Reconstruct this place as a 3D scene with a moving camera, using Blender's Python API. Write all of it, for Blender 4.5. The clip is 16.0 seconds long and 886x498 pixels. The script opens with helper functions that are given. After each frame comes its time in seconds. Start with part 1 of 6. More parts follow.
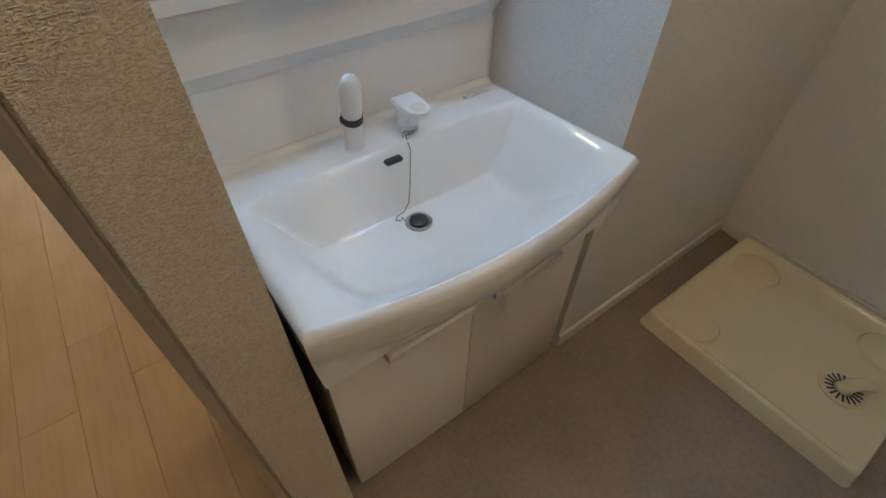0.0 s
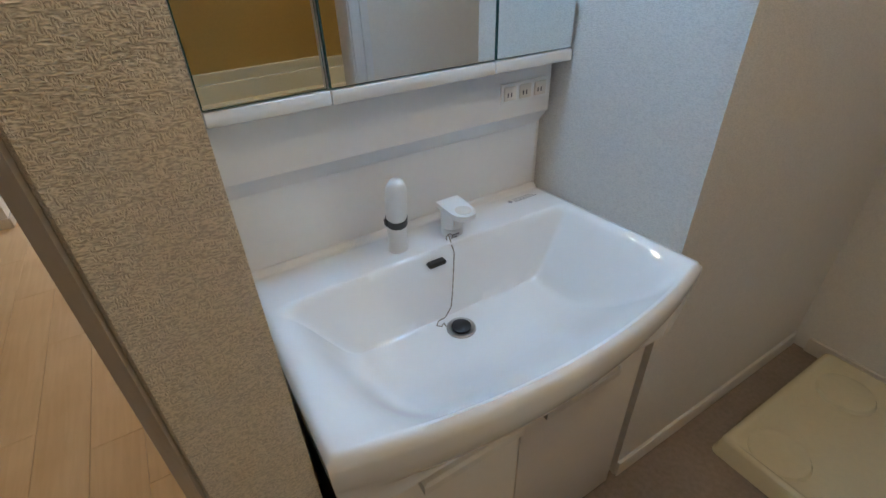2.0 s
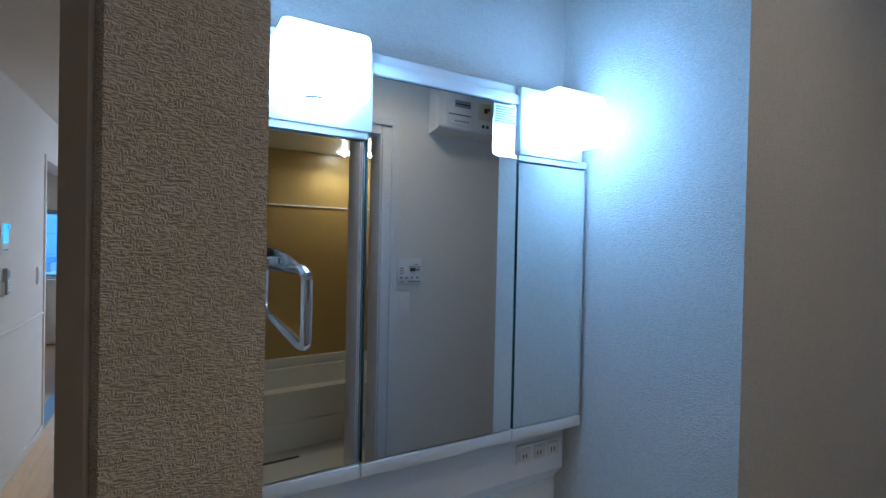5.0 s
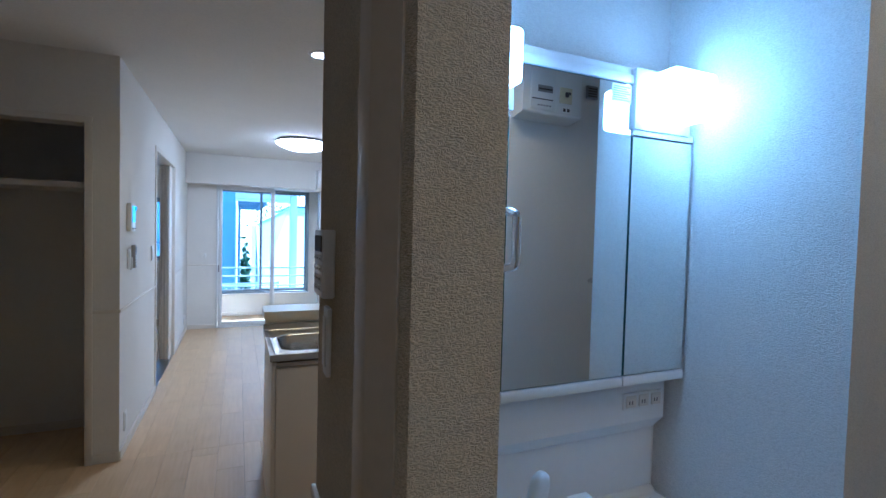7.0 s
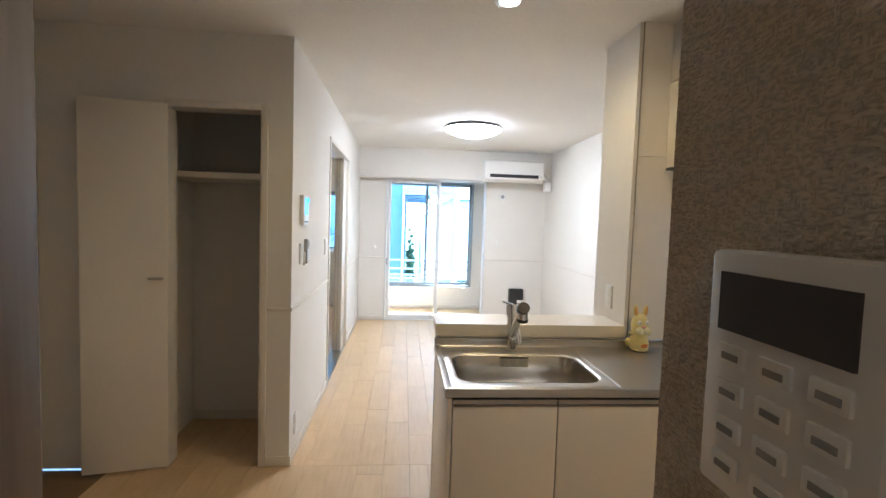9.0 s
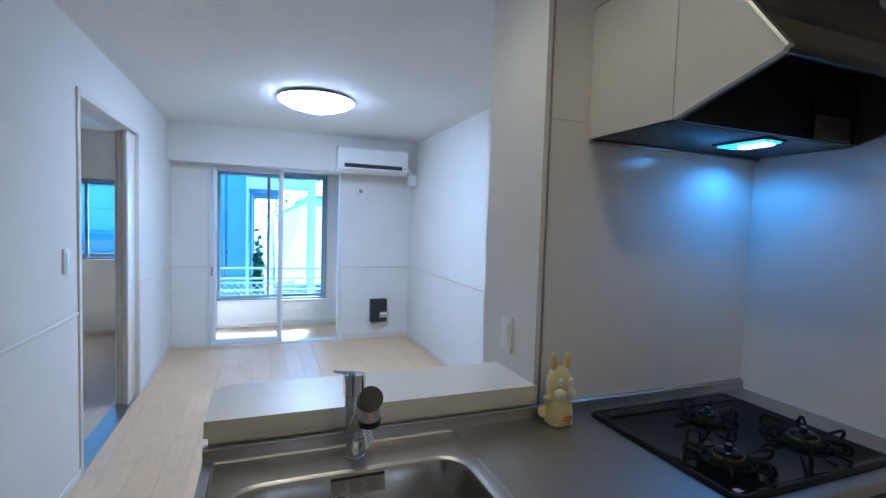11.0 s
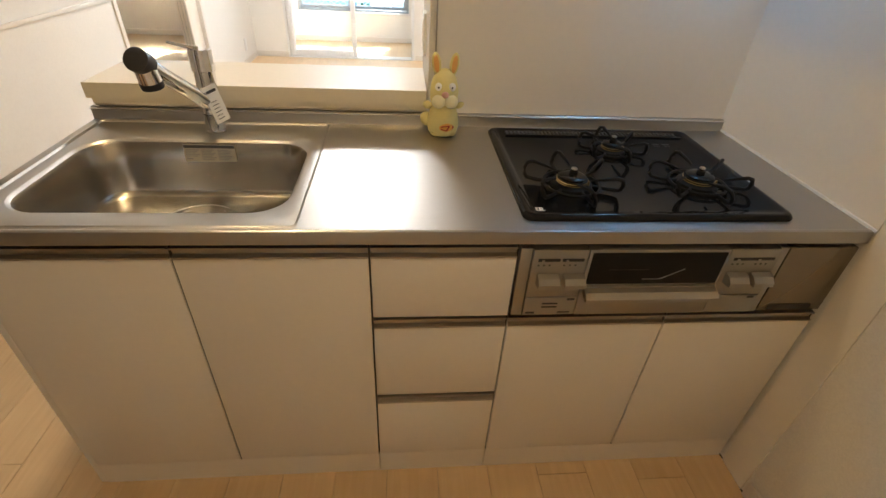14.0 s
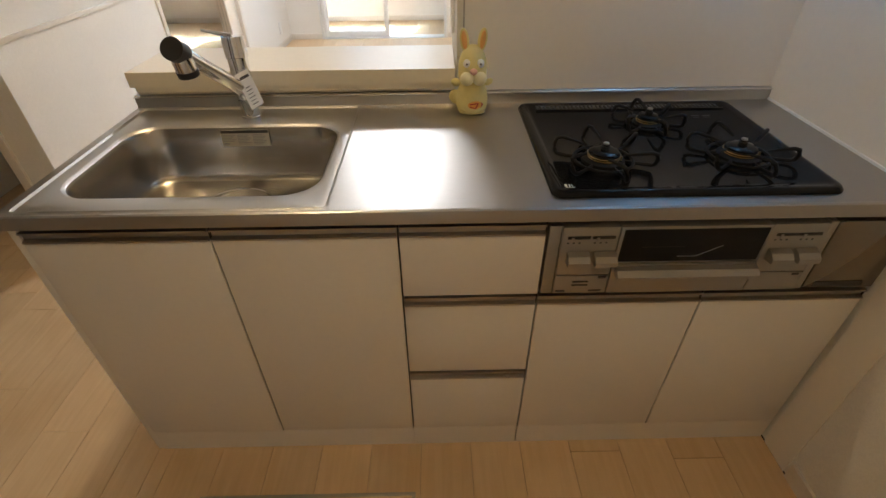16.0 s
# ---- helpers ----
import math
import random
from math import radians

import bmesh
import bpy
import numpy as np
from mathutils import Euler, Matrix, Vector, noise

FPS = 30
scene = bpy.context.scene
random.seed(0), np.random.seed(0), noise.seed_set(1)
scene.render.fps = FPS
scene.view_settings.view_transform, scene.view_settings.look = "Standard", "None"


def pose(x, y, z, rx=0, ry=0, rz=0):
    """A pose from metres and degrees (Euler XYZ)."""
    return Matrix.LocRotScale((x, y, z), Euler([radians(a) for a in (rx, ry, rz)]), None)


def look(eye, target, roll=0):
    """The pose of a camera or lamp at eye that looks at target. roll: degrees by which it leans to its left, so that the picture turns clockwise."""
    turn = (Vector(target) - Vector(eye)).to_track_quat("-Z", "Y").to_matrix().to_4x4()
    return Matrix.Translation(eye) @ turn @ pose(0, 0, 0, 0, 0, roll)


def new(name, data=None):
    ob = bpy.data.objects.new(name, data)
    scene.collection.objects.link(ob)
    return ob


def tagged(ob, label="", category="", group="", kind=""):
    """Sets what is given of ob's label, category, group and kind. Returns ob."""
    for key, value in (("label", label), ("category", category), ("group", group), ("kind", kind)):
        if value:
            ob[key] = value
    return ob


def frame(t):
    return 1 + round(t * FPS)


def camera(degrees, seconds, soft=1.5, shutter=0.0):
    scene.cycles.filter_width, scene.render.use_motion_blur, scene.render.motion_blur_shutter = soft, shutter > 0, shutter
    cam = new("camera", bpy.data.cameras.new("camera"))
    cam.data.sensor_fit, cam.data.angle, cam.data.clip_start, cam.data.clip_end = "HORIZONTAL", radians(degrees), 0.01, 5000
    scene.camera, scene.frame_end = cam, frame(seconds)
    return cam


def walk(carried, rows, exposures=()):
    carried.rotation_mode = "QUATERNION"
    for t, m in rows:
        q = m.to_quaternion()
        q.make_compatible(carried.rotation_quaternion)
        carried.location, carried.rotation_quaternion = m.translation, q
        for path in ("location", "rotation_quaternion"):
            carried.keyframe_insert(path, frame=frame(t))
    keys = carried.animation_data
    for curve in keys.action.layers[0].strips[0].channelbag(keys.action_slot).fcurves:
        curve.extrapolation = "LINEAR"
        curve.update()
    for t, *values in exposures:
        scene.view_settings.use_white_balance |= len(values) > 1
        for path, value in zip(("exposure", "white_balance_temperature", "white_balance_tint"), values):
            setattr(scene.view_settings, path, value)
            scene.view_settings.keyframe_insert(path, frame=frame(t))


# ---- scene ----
import itertools

cam = camera(86.9, 16.0)
PATH = [
    (0, (1.321, 0.973, 1.341), (2.153, 2.079, -0.102), 0.9),
    (0.5, (1.325, 0.974, 1.338), (2.129, 2.09, -0.114), 0.6),
    (1, (1.328, 0.983, 1.327), (2.089, 2.116, -0.135), -0.5),
    (1.5, (1.334, 0.995, 1.314), (2.103, 2.197, -0.087), -1.3),
    (2, (1.34, 1.015, 1.308), (2.193, 2.446, 0.201), -1.9),
    (2.5, (1.334, 1.039, 1.41), (2.304, 2.663, 0.76), -1.5),
    (3, (1.317, 1.006, 1.488), (2.313, 2.722, 1.235), -0.3),
    (3.5, (1.314, 0.992, 1.51), (2.311, 2.721, 1.398), 0.8),
    (4, (1.311, 0.991, 1.512), (2.304, 2.726, 1.463), 1.1),
    (4.2, (1.308, 0.993, 1.512), (2.3, 2.729, 1.478), 1.1),
    (6.3, (1.254, 0.978, 1.465), (2.245, 2.715, 1.452), 1.5),
    (6.5, (1.231, 0.958, 1.463), (2.192, 2.712, 1.426), 1.6),
    (7, (1.085, 0.939, 1.438), (1.887, 2.77, 1.369), 1.5),
    (7.5, (0.991, 1.007, 1.422), (1.535, 2.927, 1.286), 1.2),
    (8, (1.009, 1.194, 1.438), (1.28, 3.169, 1.282), 1.7),
    (8.2, (1.027, 1.272, 1.445), (1.185, 3.26, 1.304), 1.9),
    (10.3, (1.138, 2.204, 1.448), (1.508, 4.167, 1.341), 2.0),
    (10.5, (1.196, 2.316, 1.434), (1.662, 4.258, 1.325), 1.9),
    (11, (1.354, 2.546, 1.455), (2.074, 4.408, 1.348), 1.8),
    (11.5, (1.598, 2.648, 1.438), (2.465, 4.446, 1.305), 1.6),
    (12, (1.849, 2.65, 1.448), (2.646, 4.464, 1.171), 3.7),
    (12.5, (1.912, 2.564, 1.425), (2.605, 4.34, 0.821), 5.8),
    (13, (1.964, 2.492, 1.403), (2.503, 4.17, 0.458), 6.5),
    (13.5, (2.053, 2.446, 1.38), (2.402, 4.098, 0.309), 4.7),
    (14, (2.087, 2.422, 1.355), (2.263, 4.054, 0.214), 3.3),
    (14.5, (2.101, 2.413, 1.359), (2.178, 4.028, 0.181), 1.3),
    (15, (2.108, 2.413, 1.358), (2.145, 4.016, 0.162), 0.0),
    (15.5, (2.11, 2.413, 1.359), (2.14, 4.01, 0.155), -0.5),
    (16, (2.105, 2.416, 1.357), (2.123, 4.005, 0.143), -0.6),
]
EXPOSURES = [(0.0, 3.0, 5600, 9), (1.5, 3.0, 5350, 9), (2.0, 3.1, 5350, 9), (2.5, 2.8, 5200, 9), (3.0, 2.45, 5100, 9), (3.5, 2.05, 4700, 9), (6.5, 2.05, 4400, 9), (7.0, 2.35, 4300, 9), (7.5, 2.75, 4500, 9), (8.0, 3.3, 5500, 10), (8.2, 3.35, 5600, 10), (10.3, 2.5, 4250, 8), (11.3, 2.35, 4100, 8), (12.0, 2.25, 4100, 9), (12.5, 2.1, 4150, 9), (13.0, 2.4, 4750, 9), (13.5, 3.0, 5600, 10), (14.0, 3.35, 6000, 10), (14.5, 3.05, 5900, 10), (15.0, 3.05, 5800, 10), (16.0, 3.0, 5700, 10)]
walk(cam, [(t, look(eye, target, roll)) for t, eye, target, roll in PATH], EXPOSURES)

# ---- light ----
world = bpy.data.worlds.new("world")
scene.world = world
world.use_nodes = True
wn = world.node_tree
sky = wn.nodes.new("ShaderNodeTexSky")
sky.sky_type = "NISHITA"
sky.sun_disc = False
SUN_EL, SUN_AZ = radians(46), radians(22)
sky.sun_elevation, sky.sun_rotation = SUN_EL, SUN_AZ
wn.nodes["Background"].inputs["Strength"].default_value = 0.15
wn.links.new(sky.outputs[0], wn.nodes["Background"].inputs[0])


def lamp(name, kind, power, color, m, **values):
    data = bpy.data.lights.new(name, kind)
    data.energy, data.color = power, color
    for key, value in values.items():
        setattr(data, key, value)
    ob = new(name, data)
    ob.matrix_world = m
    return ob


sun_dir = Vector((math.sin(SUN_AZ) * math.cos(SUN_EL), math.cos(SUN_AZ) * math.cos(SUN_EL), math.sin(SUN_EL)))
lamp("sun", "SUN", 5.0, (1.0, 0.94, 0.85), look(sun_dir * 20, (0, 0, 0)), angle=radians(0.5))
WARM = (1.0, 0.68, 0.28)
lamp("hood_bulb", "SPOT", 0.52, (0.24, 0.56, 1.0), look((2.90, 3.68, 1.722), (2.90, 3.69, 0.9)), spot_size=radians(165), spot_blend=0.5, shadow_soft_size=0.05)
lamp("entry_bulb", "SPOT", 3.7, WARM, look((1.50, 3.69, 2.418), (1.50, 3.69, 0)), spot_size=radians(172), spot_blend=0.6, shadow_soft_size=0.05)
# hall, aisle and washroom bulbs: guessed warm fill, no fitting in view
lamp("hall_bulb", "SPOT", 1.5, (1.0, 0.62, 0.24), look((0.78, 0.4, 2.42), (0.78, 0.4, 0)), spot_size=radians(150), spot_blend=0.8, shadow_soft_size=0.05)
lamp("aisle_bulb", "SPOT", 4.3, (1.0, 0.62, 0.22), look((2.15, 2.45, 2.42), (2.15, 2.45, 0)), spot_size=radians(168), spot_blend=0.7, shadow_soft_size=0.06)
lamp("washroom_bulb", "SPOT", 3.5, (1.0, 0.63, 0.24), look((2.1, 0.85, 2.42), (2.1, 0.85, 0)), spot_size=radians(150), spot_blend=0.8, shadow_soft_size=0.06)
lamp("bath_bulb", "SPOT", 3.4, (1.0, 0.78, 0.46), look((2.73, -1.22, 2.238), (2.3, 0.0, 0)), spot_size=radians(165), spot_blend=0.6, shadow_soft_size=0.01)



# ---- materials ----
def material(name, color, rough=0.6, metal=0.0, vary=0.06, scale=3.0, fine=60.0, bump=0.05, bump_scale=None, coat=0.0, per_object=0.0):
    """A surface with stains at a large scale, grain at a fine one and a little relief."""
    m = bpy.data.materials.new(name)
    m.use_nodes = True
    nt = m.node_tree
    b = nt.nodes["Principled BSDF"]
    b.inputs["Roughness"].default_value = rough
    b.inputs["Metallic"].default_value = metal
    b.inputs["Coat Weight"].default_value = coat
    co = nt.nodes.new("ShaderNodeTexCoord")
    n1 = nt.nodes.new("ShaderNodeTexNoise")
    n1.inputs["Scale"].default_value, n1.inputs["Detail"].default_value = scale, 4
    n2 = nt.nodes.new("ShaderNodeTexNoise")
    n2.inputs["Scale"].default_value, n2.inputs["Detail"].default_value = fine, 3
    nt.links.new(co.outputs["Object"], n1.inputs["Vector"])
    nt.links.new(co.outputs["Object"], n2.inputs["Vector"])
    mix = nt.nodes.new("ShaderNodeMath")
    mix.operation = "ADD"
    nt.links.new(n1.outputs["Fac"], mix.inputs[0])
    nt.links.new(n2.outputs["Fac"], mix.inputs[1])
    mr = nt.nodes.new("ShaderNodeMapRange")
    mr.inputs["From Min"].default_value, mr.inputs["From Max"].default_value = 0.6, 1.4
    mr.inputs["To Min"].default_value, mr.inputs["To Max"].default_value = 1 - vary, 1 + vary
    nt.links.new(mix.outputs[0], mr.inputs["Value"])
    hsv = nt.nodes.new("ShaderNodeHueSaturation")
    hsv.inputs["Color"].default_value = (*color, 1)
    last = mr.outputs[0]
    if per_object:
        info = nt.nodes.new("ShaderNodeObjectInfo")
        mo = nt.nodes.new("ShaderNodeMapRange")
        mo.inputs["To Min"].default_value, mo.inputs["To Max"].default_value = 1 - per_object, 1 + per_object
        nt.links.new(info.outputs["Random"], mo.inputs["Value"])
        mul = nt.nodes.new("ShaderNodeMath")
        mul.operation = "MULTIPLY"
        nt.links.new(mo.outputs[0], mul.inputs[0])
        nt.links.new(last, mul.inputs[1])
        last = mul.outputs[0]
    nt.links.new(last, hsv.inputs["Value"])
    nt.links.new(hsv.outputs[0], b.inputs["Base Color"])
    rr = nt.nodes.new("ShaderNodeMapRange")
    rr.inputs["To Min"].default_value, rr.inputs["To Max"].default_value = max(rough - 0.06, 0.02), min(rough + 0.06, 1)
    nt.links.new(n1.outputs["Fac"], rr.inputs["Value"])
    nt.links.new(rr.outputs[0], b.inputs["Roughness"])
    if bump:
        bp = nt.nodes.new("ShaderNodeBump")
        bp.inputs["Strength"].default_value = bump
        bp.inputs["Distance"].default_value = 0.002
        src = n2
        if bump_scale:
            src = nt.nodes.new("ShaderNodeTexNoise")
            src.inputs["Scale"].default_value = bump_scale
            nt.links.new(co.outputs["Object"], src.inputs["Vector"])
        nt.links.new(src.outputs["Fac"], bp.inputs["Height"])
        nt.links.new(bp.outputs[0], b.inputs["Normal"])
    return m


def wallpaper(name, color, strength, scales=((150, 820), (480, 250)), patches=120):
    """Woven-look vinyl wallpaper: short raised threads, level and upright in patches."""
    m = material(name, color, 0.85, vary=0.03, bump=0)
    nt = m.node_tree
    b = nt.nodes["Principled BSDF"]
    co = nt.nodes.new("ShaderNodeTexCoord")
    outs = []
    for sx, sz in scales:
        mp = nt.nodes.new("ShaderNodeMapping")
        mp.inputs["Scale"].default_value = (sx, sx, sz)
        nt.links.new(co.outputs["Object"], mp.inputs["Vector"])
        n = nt.nodes.new("ShaderNodeTexNoise")
        n.inputs["Scale"].default_value, n.inputs["Detail"].default_value = 1.0, 0.6
        nt.links.new(mp.outputs[0], n.inputs["Vector"])
        outs.append(n.outputs["Fac"])
    sel = nt.nodes.new("ShaderNodeTexNoise")
    sel.inputs["Scale"].default_value = patches
    nt.links.new(co.outputs["Object"], sel.inputs["Vector"])
    ramp = nt.nodes.new("ShaderNodeMapRange")
    ramp.inputs["From Min"].default_value, ramp.inputs["From Max"].default_value = 0.53, 0.58
    nt.links.new(sel.outputs["Fac"], ramp.inputs["Value"])
    mx = nt.nodes.new("ShaderNodeMix")
    nt.links.new(ramp.outputs[0], mx.inputs["Factor"])
    nt.links.new(outs[0], mx.inputs["A"])
    nt.links.new(outs[1], mx.inputs["B"])
    bp = nt.nodes.new("ShaderNodeBump")
    bp.inputs["Strength"].default_value, bp.inputs["Distance"].default_value = strength, 0.0042
    nt.links.new(mx.outputs["Result"], bp.inputs["Height"])
    nt.links.new(bp.outputs[0], b.inputs["Normal"])
    # shade in the hollows between threads, put into the colour by bump height
    hollow_shade = nt.nodes.new("ShaderNodeMapRange")
    hollow_shade.inputs["From Min"].default_value, hollow_shade.inputs["From Max"].default_value = 0.35, 0.6
    hollow_shade.inputs["To Min"].default_value, hollow_shade.inputs["To Max"].default_value = 1 - 0.26 * strength, 1.0
    nt.links.new(mx.outputs["Result"], hollow_shade.inputs["Value"])
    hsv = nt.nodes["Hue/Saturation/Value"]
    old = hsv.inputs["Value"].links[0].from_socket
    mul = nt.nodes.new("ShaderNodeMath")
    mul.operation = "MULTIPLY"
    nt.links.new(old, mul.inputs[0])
    nt.links.new(hollow_shade.outputs[0], mul.inputs[1])
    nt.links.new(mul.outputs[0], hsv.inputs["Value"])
    return m


def wood(name, a, c, rough, axis, per_object=0.12, stretch=14.0, scale=7.0, bump=0.05):
    """Wood with long grain along one axis."""
    m = bpy.data.materials.new(name)
    m.use_nodes = True
    nt = m.node_tree
    b = nt.nodes["Principled BSDF"]
    co = nt.nodes.new("ShaderNodeTexCoord")
    info = nt.nodes.new("ShaderNodeObjectInfo")
    add = nt.nodes.new("ShaderNodeVectorMath")
    add.operation = "MULTIPLY_ADD"
    add.inputs[1].default_value = (1, 1, 1)
    comb = nt.nodes.new("ShaderNodeCombineXYZ")
    far = nt.nodes.new("ShaderNodeMath")
    far.operation = "MULTIPLY"
    far.inputs[1].default_value = 37.0
    nt.links.new(info.outputs["Random"], far.inputs[0])
    for i in range(3):
        nt.links.new(far.outputs[0], comb.inputs[i])
    nt.links.new(co.outputs["Object"], add.inputs[0])
    nt.links.new(comb.outputs[0], add.inputs[2])
    mp = nt.nodes.new("ShaderNodeMapping")
    mp.inputs["Scale"].default_value = [scale * (1 if i == axis else stretch) for i in range(3)]
    nt.links.new(add.outputs[0], mp.inputs["Vector"])
    n = nt.nodes.new("ShaderNodeTexNoise")
    n.inputs["Scale"].default_value, n.inputs["Detail"].default_value, n.inputs["Distortion"].default_value = 0.6, 6, 0.4
    nt.links.new(mp.outputs[0], n.inputs["Vector"])
    n3 = nt.nodes.new("ShaderNodeTexNoise")
    n3.inputs["Scale"].default_value, n3.inputs["Detail"].default_value = 5, 3
    nt.links.new(add.outputs[0], n3.inputs["Vector"])
    av = nt.nodes.new("ShaderNodeMath")
    av.operation = "ADD"
    nt.links.new(n.outputs["Fac"], av.inputs[0])
    nt.links.new(n3.outputs["Fac"], av.inputs[1])
    mr = nt.nodes.new("ShaderNodeMapRange")
    mr.inputs["From Min"].default_value, mr.inputs["From Max"].default_value = 0.7, 1.3
    nt.links.new(av.outputs[0], mr.inputs["Value"])
    mx = nt.nodes.new("ShaderNodeMix")
    mx.data_type = "RGBA"
    mx.inputs["A"].default_value, mx.inputs["B"].default_value = (*a, 1), (*c, 1)
    nt.links.new(mr.outputs[0], mx.inputs["Factor"])
    hsv = nt.nodes.new("ShaderNodeHueSaturation")
    mo = nt.nodes.new("ShaderNodeMapRange")
    mo.inputs["To Min"].default_value, mo.inputs["To Max"].default_value = 1 - per_object, 1 + per_object
    nt.links.new(info.outputs["Random"], mo.inputs["Value"])
    nt.links.new(mo.outputs[0], hsv.inputs["Value"])
    nt.links.new(mx.outputs["Result"], hsv.inputs["Color"])
    nt.links.new(hsv.outputs[0], b.inputs["Base Color"])
    rr = nt.nodes.new("ShaderNodeMapRange")
    rr.inputs["To Min"].default_value, rr.inputs["To Max"].default_value = rough - 0.08, rough + 0.1
    nt.links.new(n3.outputs["Fac"], rr.inputs["Value"])
    nt.links.new(rr.outputs[0], b.inputs["Roughness"])
    bp = nt.nodes.new("ShaderNodeBump")
    bp.inputs["Strength"].default_value, bp.inputs["Distance"].default_value = bump, 0.001
    nt.links.new(n.outputs["Fac"], bp.inputs["Height"])
    nt.links.new(bp.outputs[0], b.inputs["Normal"])
    return m


def steel(name, color, rough, stretch=(1, 60, 60), bump=0.03):
    m = material(name, color, rough, 1.0, vary=0.02, bump=0)
    nt = m.node_tree
    nt.links.remove(nt.nodes["Principled BSDF"].inputs["Roughness"].links[0])
    co = nt.nodes.new("ShaderNodeTexCoord")
    mp = nt.nodes.new("ShaderNodeMapping")
    mp.inputs["Scale"].default_value = [8 * s for s in stretch]
    n = nt.nodes.new("ShaderNodeTexNoise")
    n.inputs["Scale"].default_value = 1
    n.inputs["Detail"].default_value = 4
    bp = nt.nodes.new("ShaderNodeBump")
    bp.inputs["Strength"].default_value, bp.inputs["Distance"].default_value = bump, 0.001
    nt.links.new(co.outputs["Object"], mp.inputs["Vector"])
    nt.links.new(mp.outputs[0], n.inputs["Vector"])
    nt.links.new(n.outputs["Fac"], bp.inputs["Height"])
    nt.links.new(bp.outputs[0], nt.nodes["Principled BSDF"].inputs["Normal"])
    return m


def glow(name, color, strength):
    m = bpy.data.materials.new(name)
    m.use_nodes = True
    b = m.node_tree.nodes["Principled BSDF"]
    b.inputs["Base Color"].default_value = (*color, 1)
    b.inputs["Emission Color"].default_value = (*color, 1)
    b.inputs["Emission Strength"].default_value = strength
    b.inputs["Roughness"].default_value = 0.4
    return m


def glass(name, color=(1, 1, 1)):
    m = bpy.data.materials.new(name)
    m.use_nodes = True
    b = m.node_tree.nodes["Principled BSDF"]
    b.inputs["Base Color"].default_value = (*color, 1)
    b.inputs["Transmission Weight"].default_value = 1
    b.inputs["Roughness"].default_value = 0.0
    b.inputs["IOR"].default_value = 1.1
    return m


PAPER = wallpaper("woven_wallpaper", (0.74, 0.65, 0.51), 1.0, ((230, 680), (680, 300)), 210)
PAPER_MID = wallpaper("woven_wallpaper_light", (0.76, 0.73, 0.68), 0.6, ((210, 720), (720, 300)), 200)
PAPER_SOFT = wallpaper("fine_wallpaper", (0.80, 0.78, 0.74), 0.35)
CEIL = wallpaper("ceiling_paper", (0.80, 0.79, 0.76), 0.25)
SATIN = material("satin_white_trim", (0.70, 0.66, 0.60), 0.4, bump=0.02)
JAMB = material("grey_beige_jamb", (0.56, 0.49, 0.40), 0.4, bump=0.03)
PANEL = material("glossy_kitchen_panel", (0.82, 0.78, 0.71), 0.18, vary=0.02, bump=0.01, scale=1.5)
FLOOR = wood("pale_maple_planks", (0.62, 0.43, 0.235), (0.72, 0.53, 0.315), 0.34, 1, 0.055)
GAP = material("brown_joint", (0.24, 0.155, 0.085), 0.8)
WALNUT = wood("dark_walnut_veneer", (0.060, 0.038, 0.021), (0.118, 0.078, 0.046), 0.55, 2, 0.05, 12, 5)
VINYL = material("brown_vinyl_floor", (0.265, 0.215, 0.18), 0.45, vary=0.22, scale=5, fine=70, bump=0.05)
CERAMIC = material("glossy_white_basin", (0.84, 0.84, 0.83), 0.08, vary=0.01, bump=0, coat=0.4)
WPLAST = material("white_plastic", (0.80, 0.80, 0.79), 0.3, vary=0.02, bump=0)
CREAM = material("cream_plastic", (0.72, 0.66, 0.46), 0.2, vary=0.03, scale=4, bump=0.0)
DOORW = material("white_cabinet_front", (0.76, 0.72, 0.66), 0.32, vary=0.02, bump=0.02)
GREYL = material("cabinet_end_grey_beige", (0.70, 0.66, 0.60), 0.35, vary=0.04, bump=0.03)
EDGE = material("cream_laminate", (0.80, 0.74, 0.60), 0.35, vary=0.03, bump=0.01)
TOPLAM = material("white_ledge_laminate", (0.80, 0.77, 0.72), 0.3, vary=0.03, bump=0.01)
STEEL = steel("brushed_worktop_steel", (0.47, 0.455, 0.43), 0.37, (1, 70, 70), 0.012)
SINKS = steel("sink_steel", (0.47, 0.44, 0.39), 0.27, (40, 40, 8), 0.02)
ALU = steel("satin_aluminium", (0.42, 0.40, 0.37), 0.32, (1, 80, 80))
CHROME = material("polished_chrome", (0.82, 0.82, 0.83), 0.06, 1.0, vary=0.01, bump=0)
SILVER = material("silver_panel", (0.36, 0.345, 0.32), 0.34, 0.7, vary=0.03, bump=0.01)
BLACKG = material("black_enamel_glass", (0.010, 0.010, 0.011), 0.08, vary=0.1, bump=0)
BLACKG.node_tree.nodes["Principled BSDF"].inputs["Specular IOR Level"].default_value = 0.18
BLACKP = material("black_plastic", (0.02, 0.02, 0.022), 0.4, vary=0.1, bump=0.02)
IRON = material("cast_iron_black", (0.008, 0.008, 0.008), 0.6, vary=0.2, bump=0.1, fine=200)
IRON.node_tree.nodes["Principled BSDF"].inputs["Specular IOR Level"].default_value = 0.2
VENTG = material("dark_grey_enamel", (0.045, 0.043, 0.040), 0.25, bump=0)
BRONZE = material("brown_gloss_metal", (0.26, 0.22, 0.17), 0.25, 0.7, vary=0.03, bump=0.01)
BRASS = material("burner_metal", (0.46, 0.33, 0.16), 0.3, 1.0)
HOODB = material("dark_hood_enamel", (0.010, 0.011, 0.013), 0.30, vary=0.1, bump=0.02)
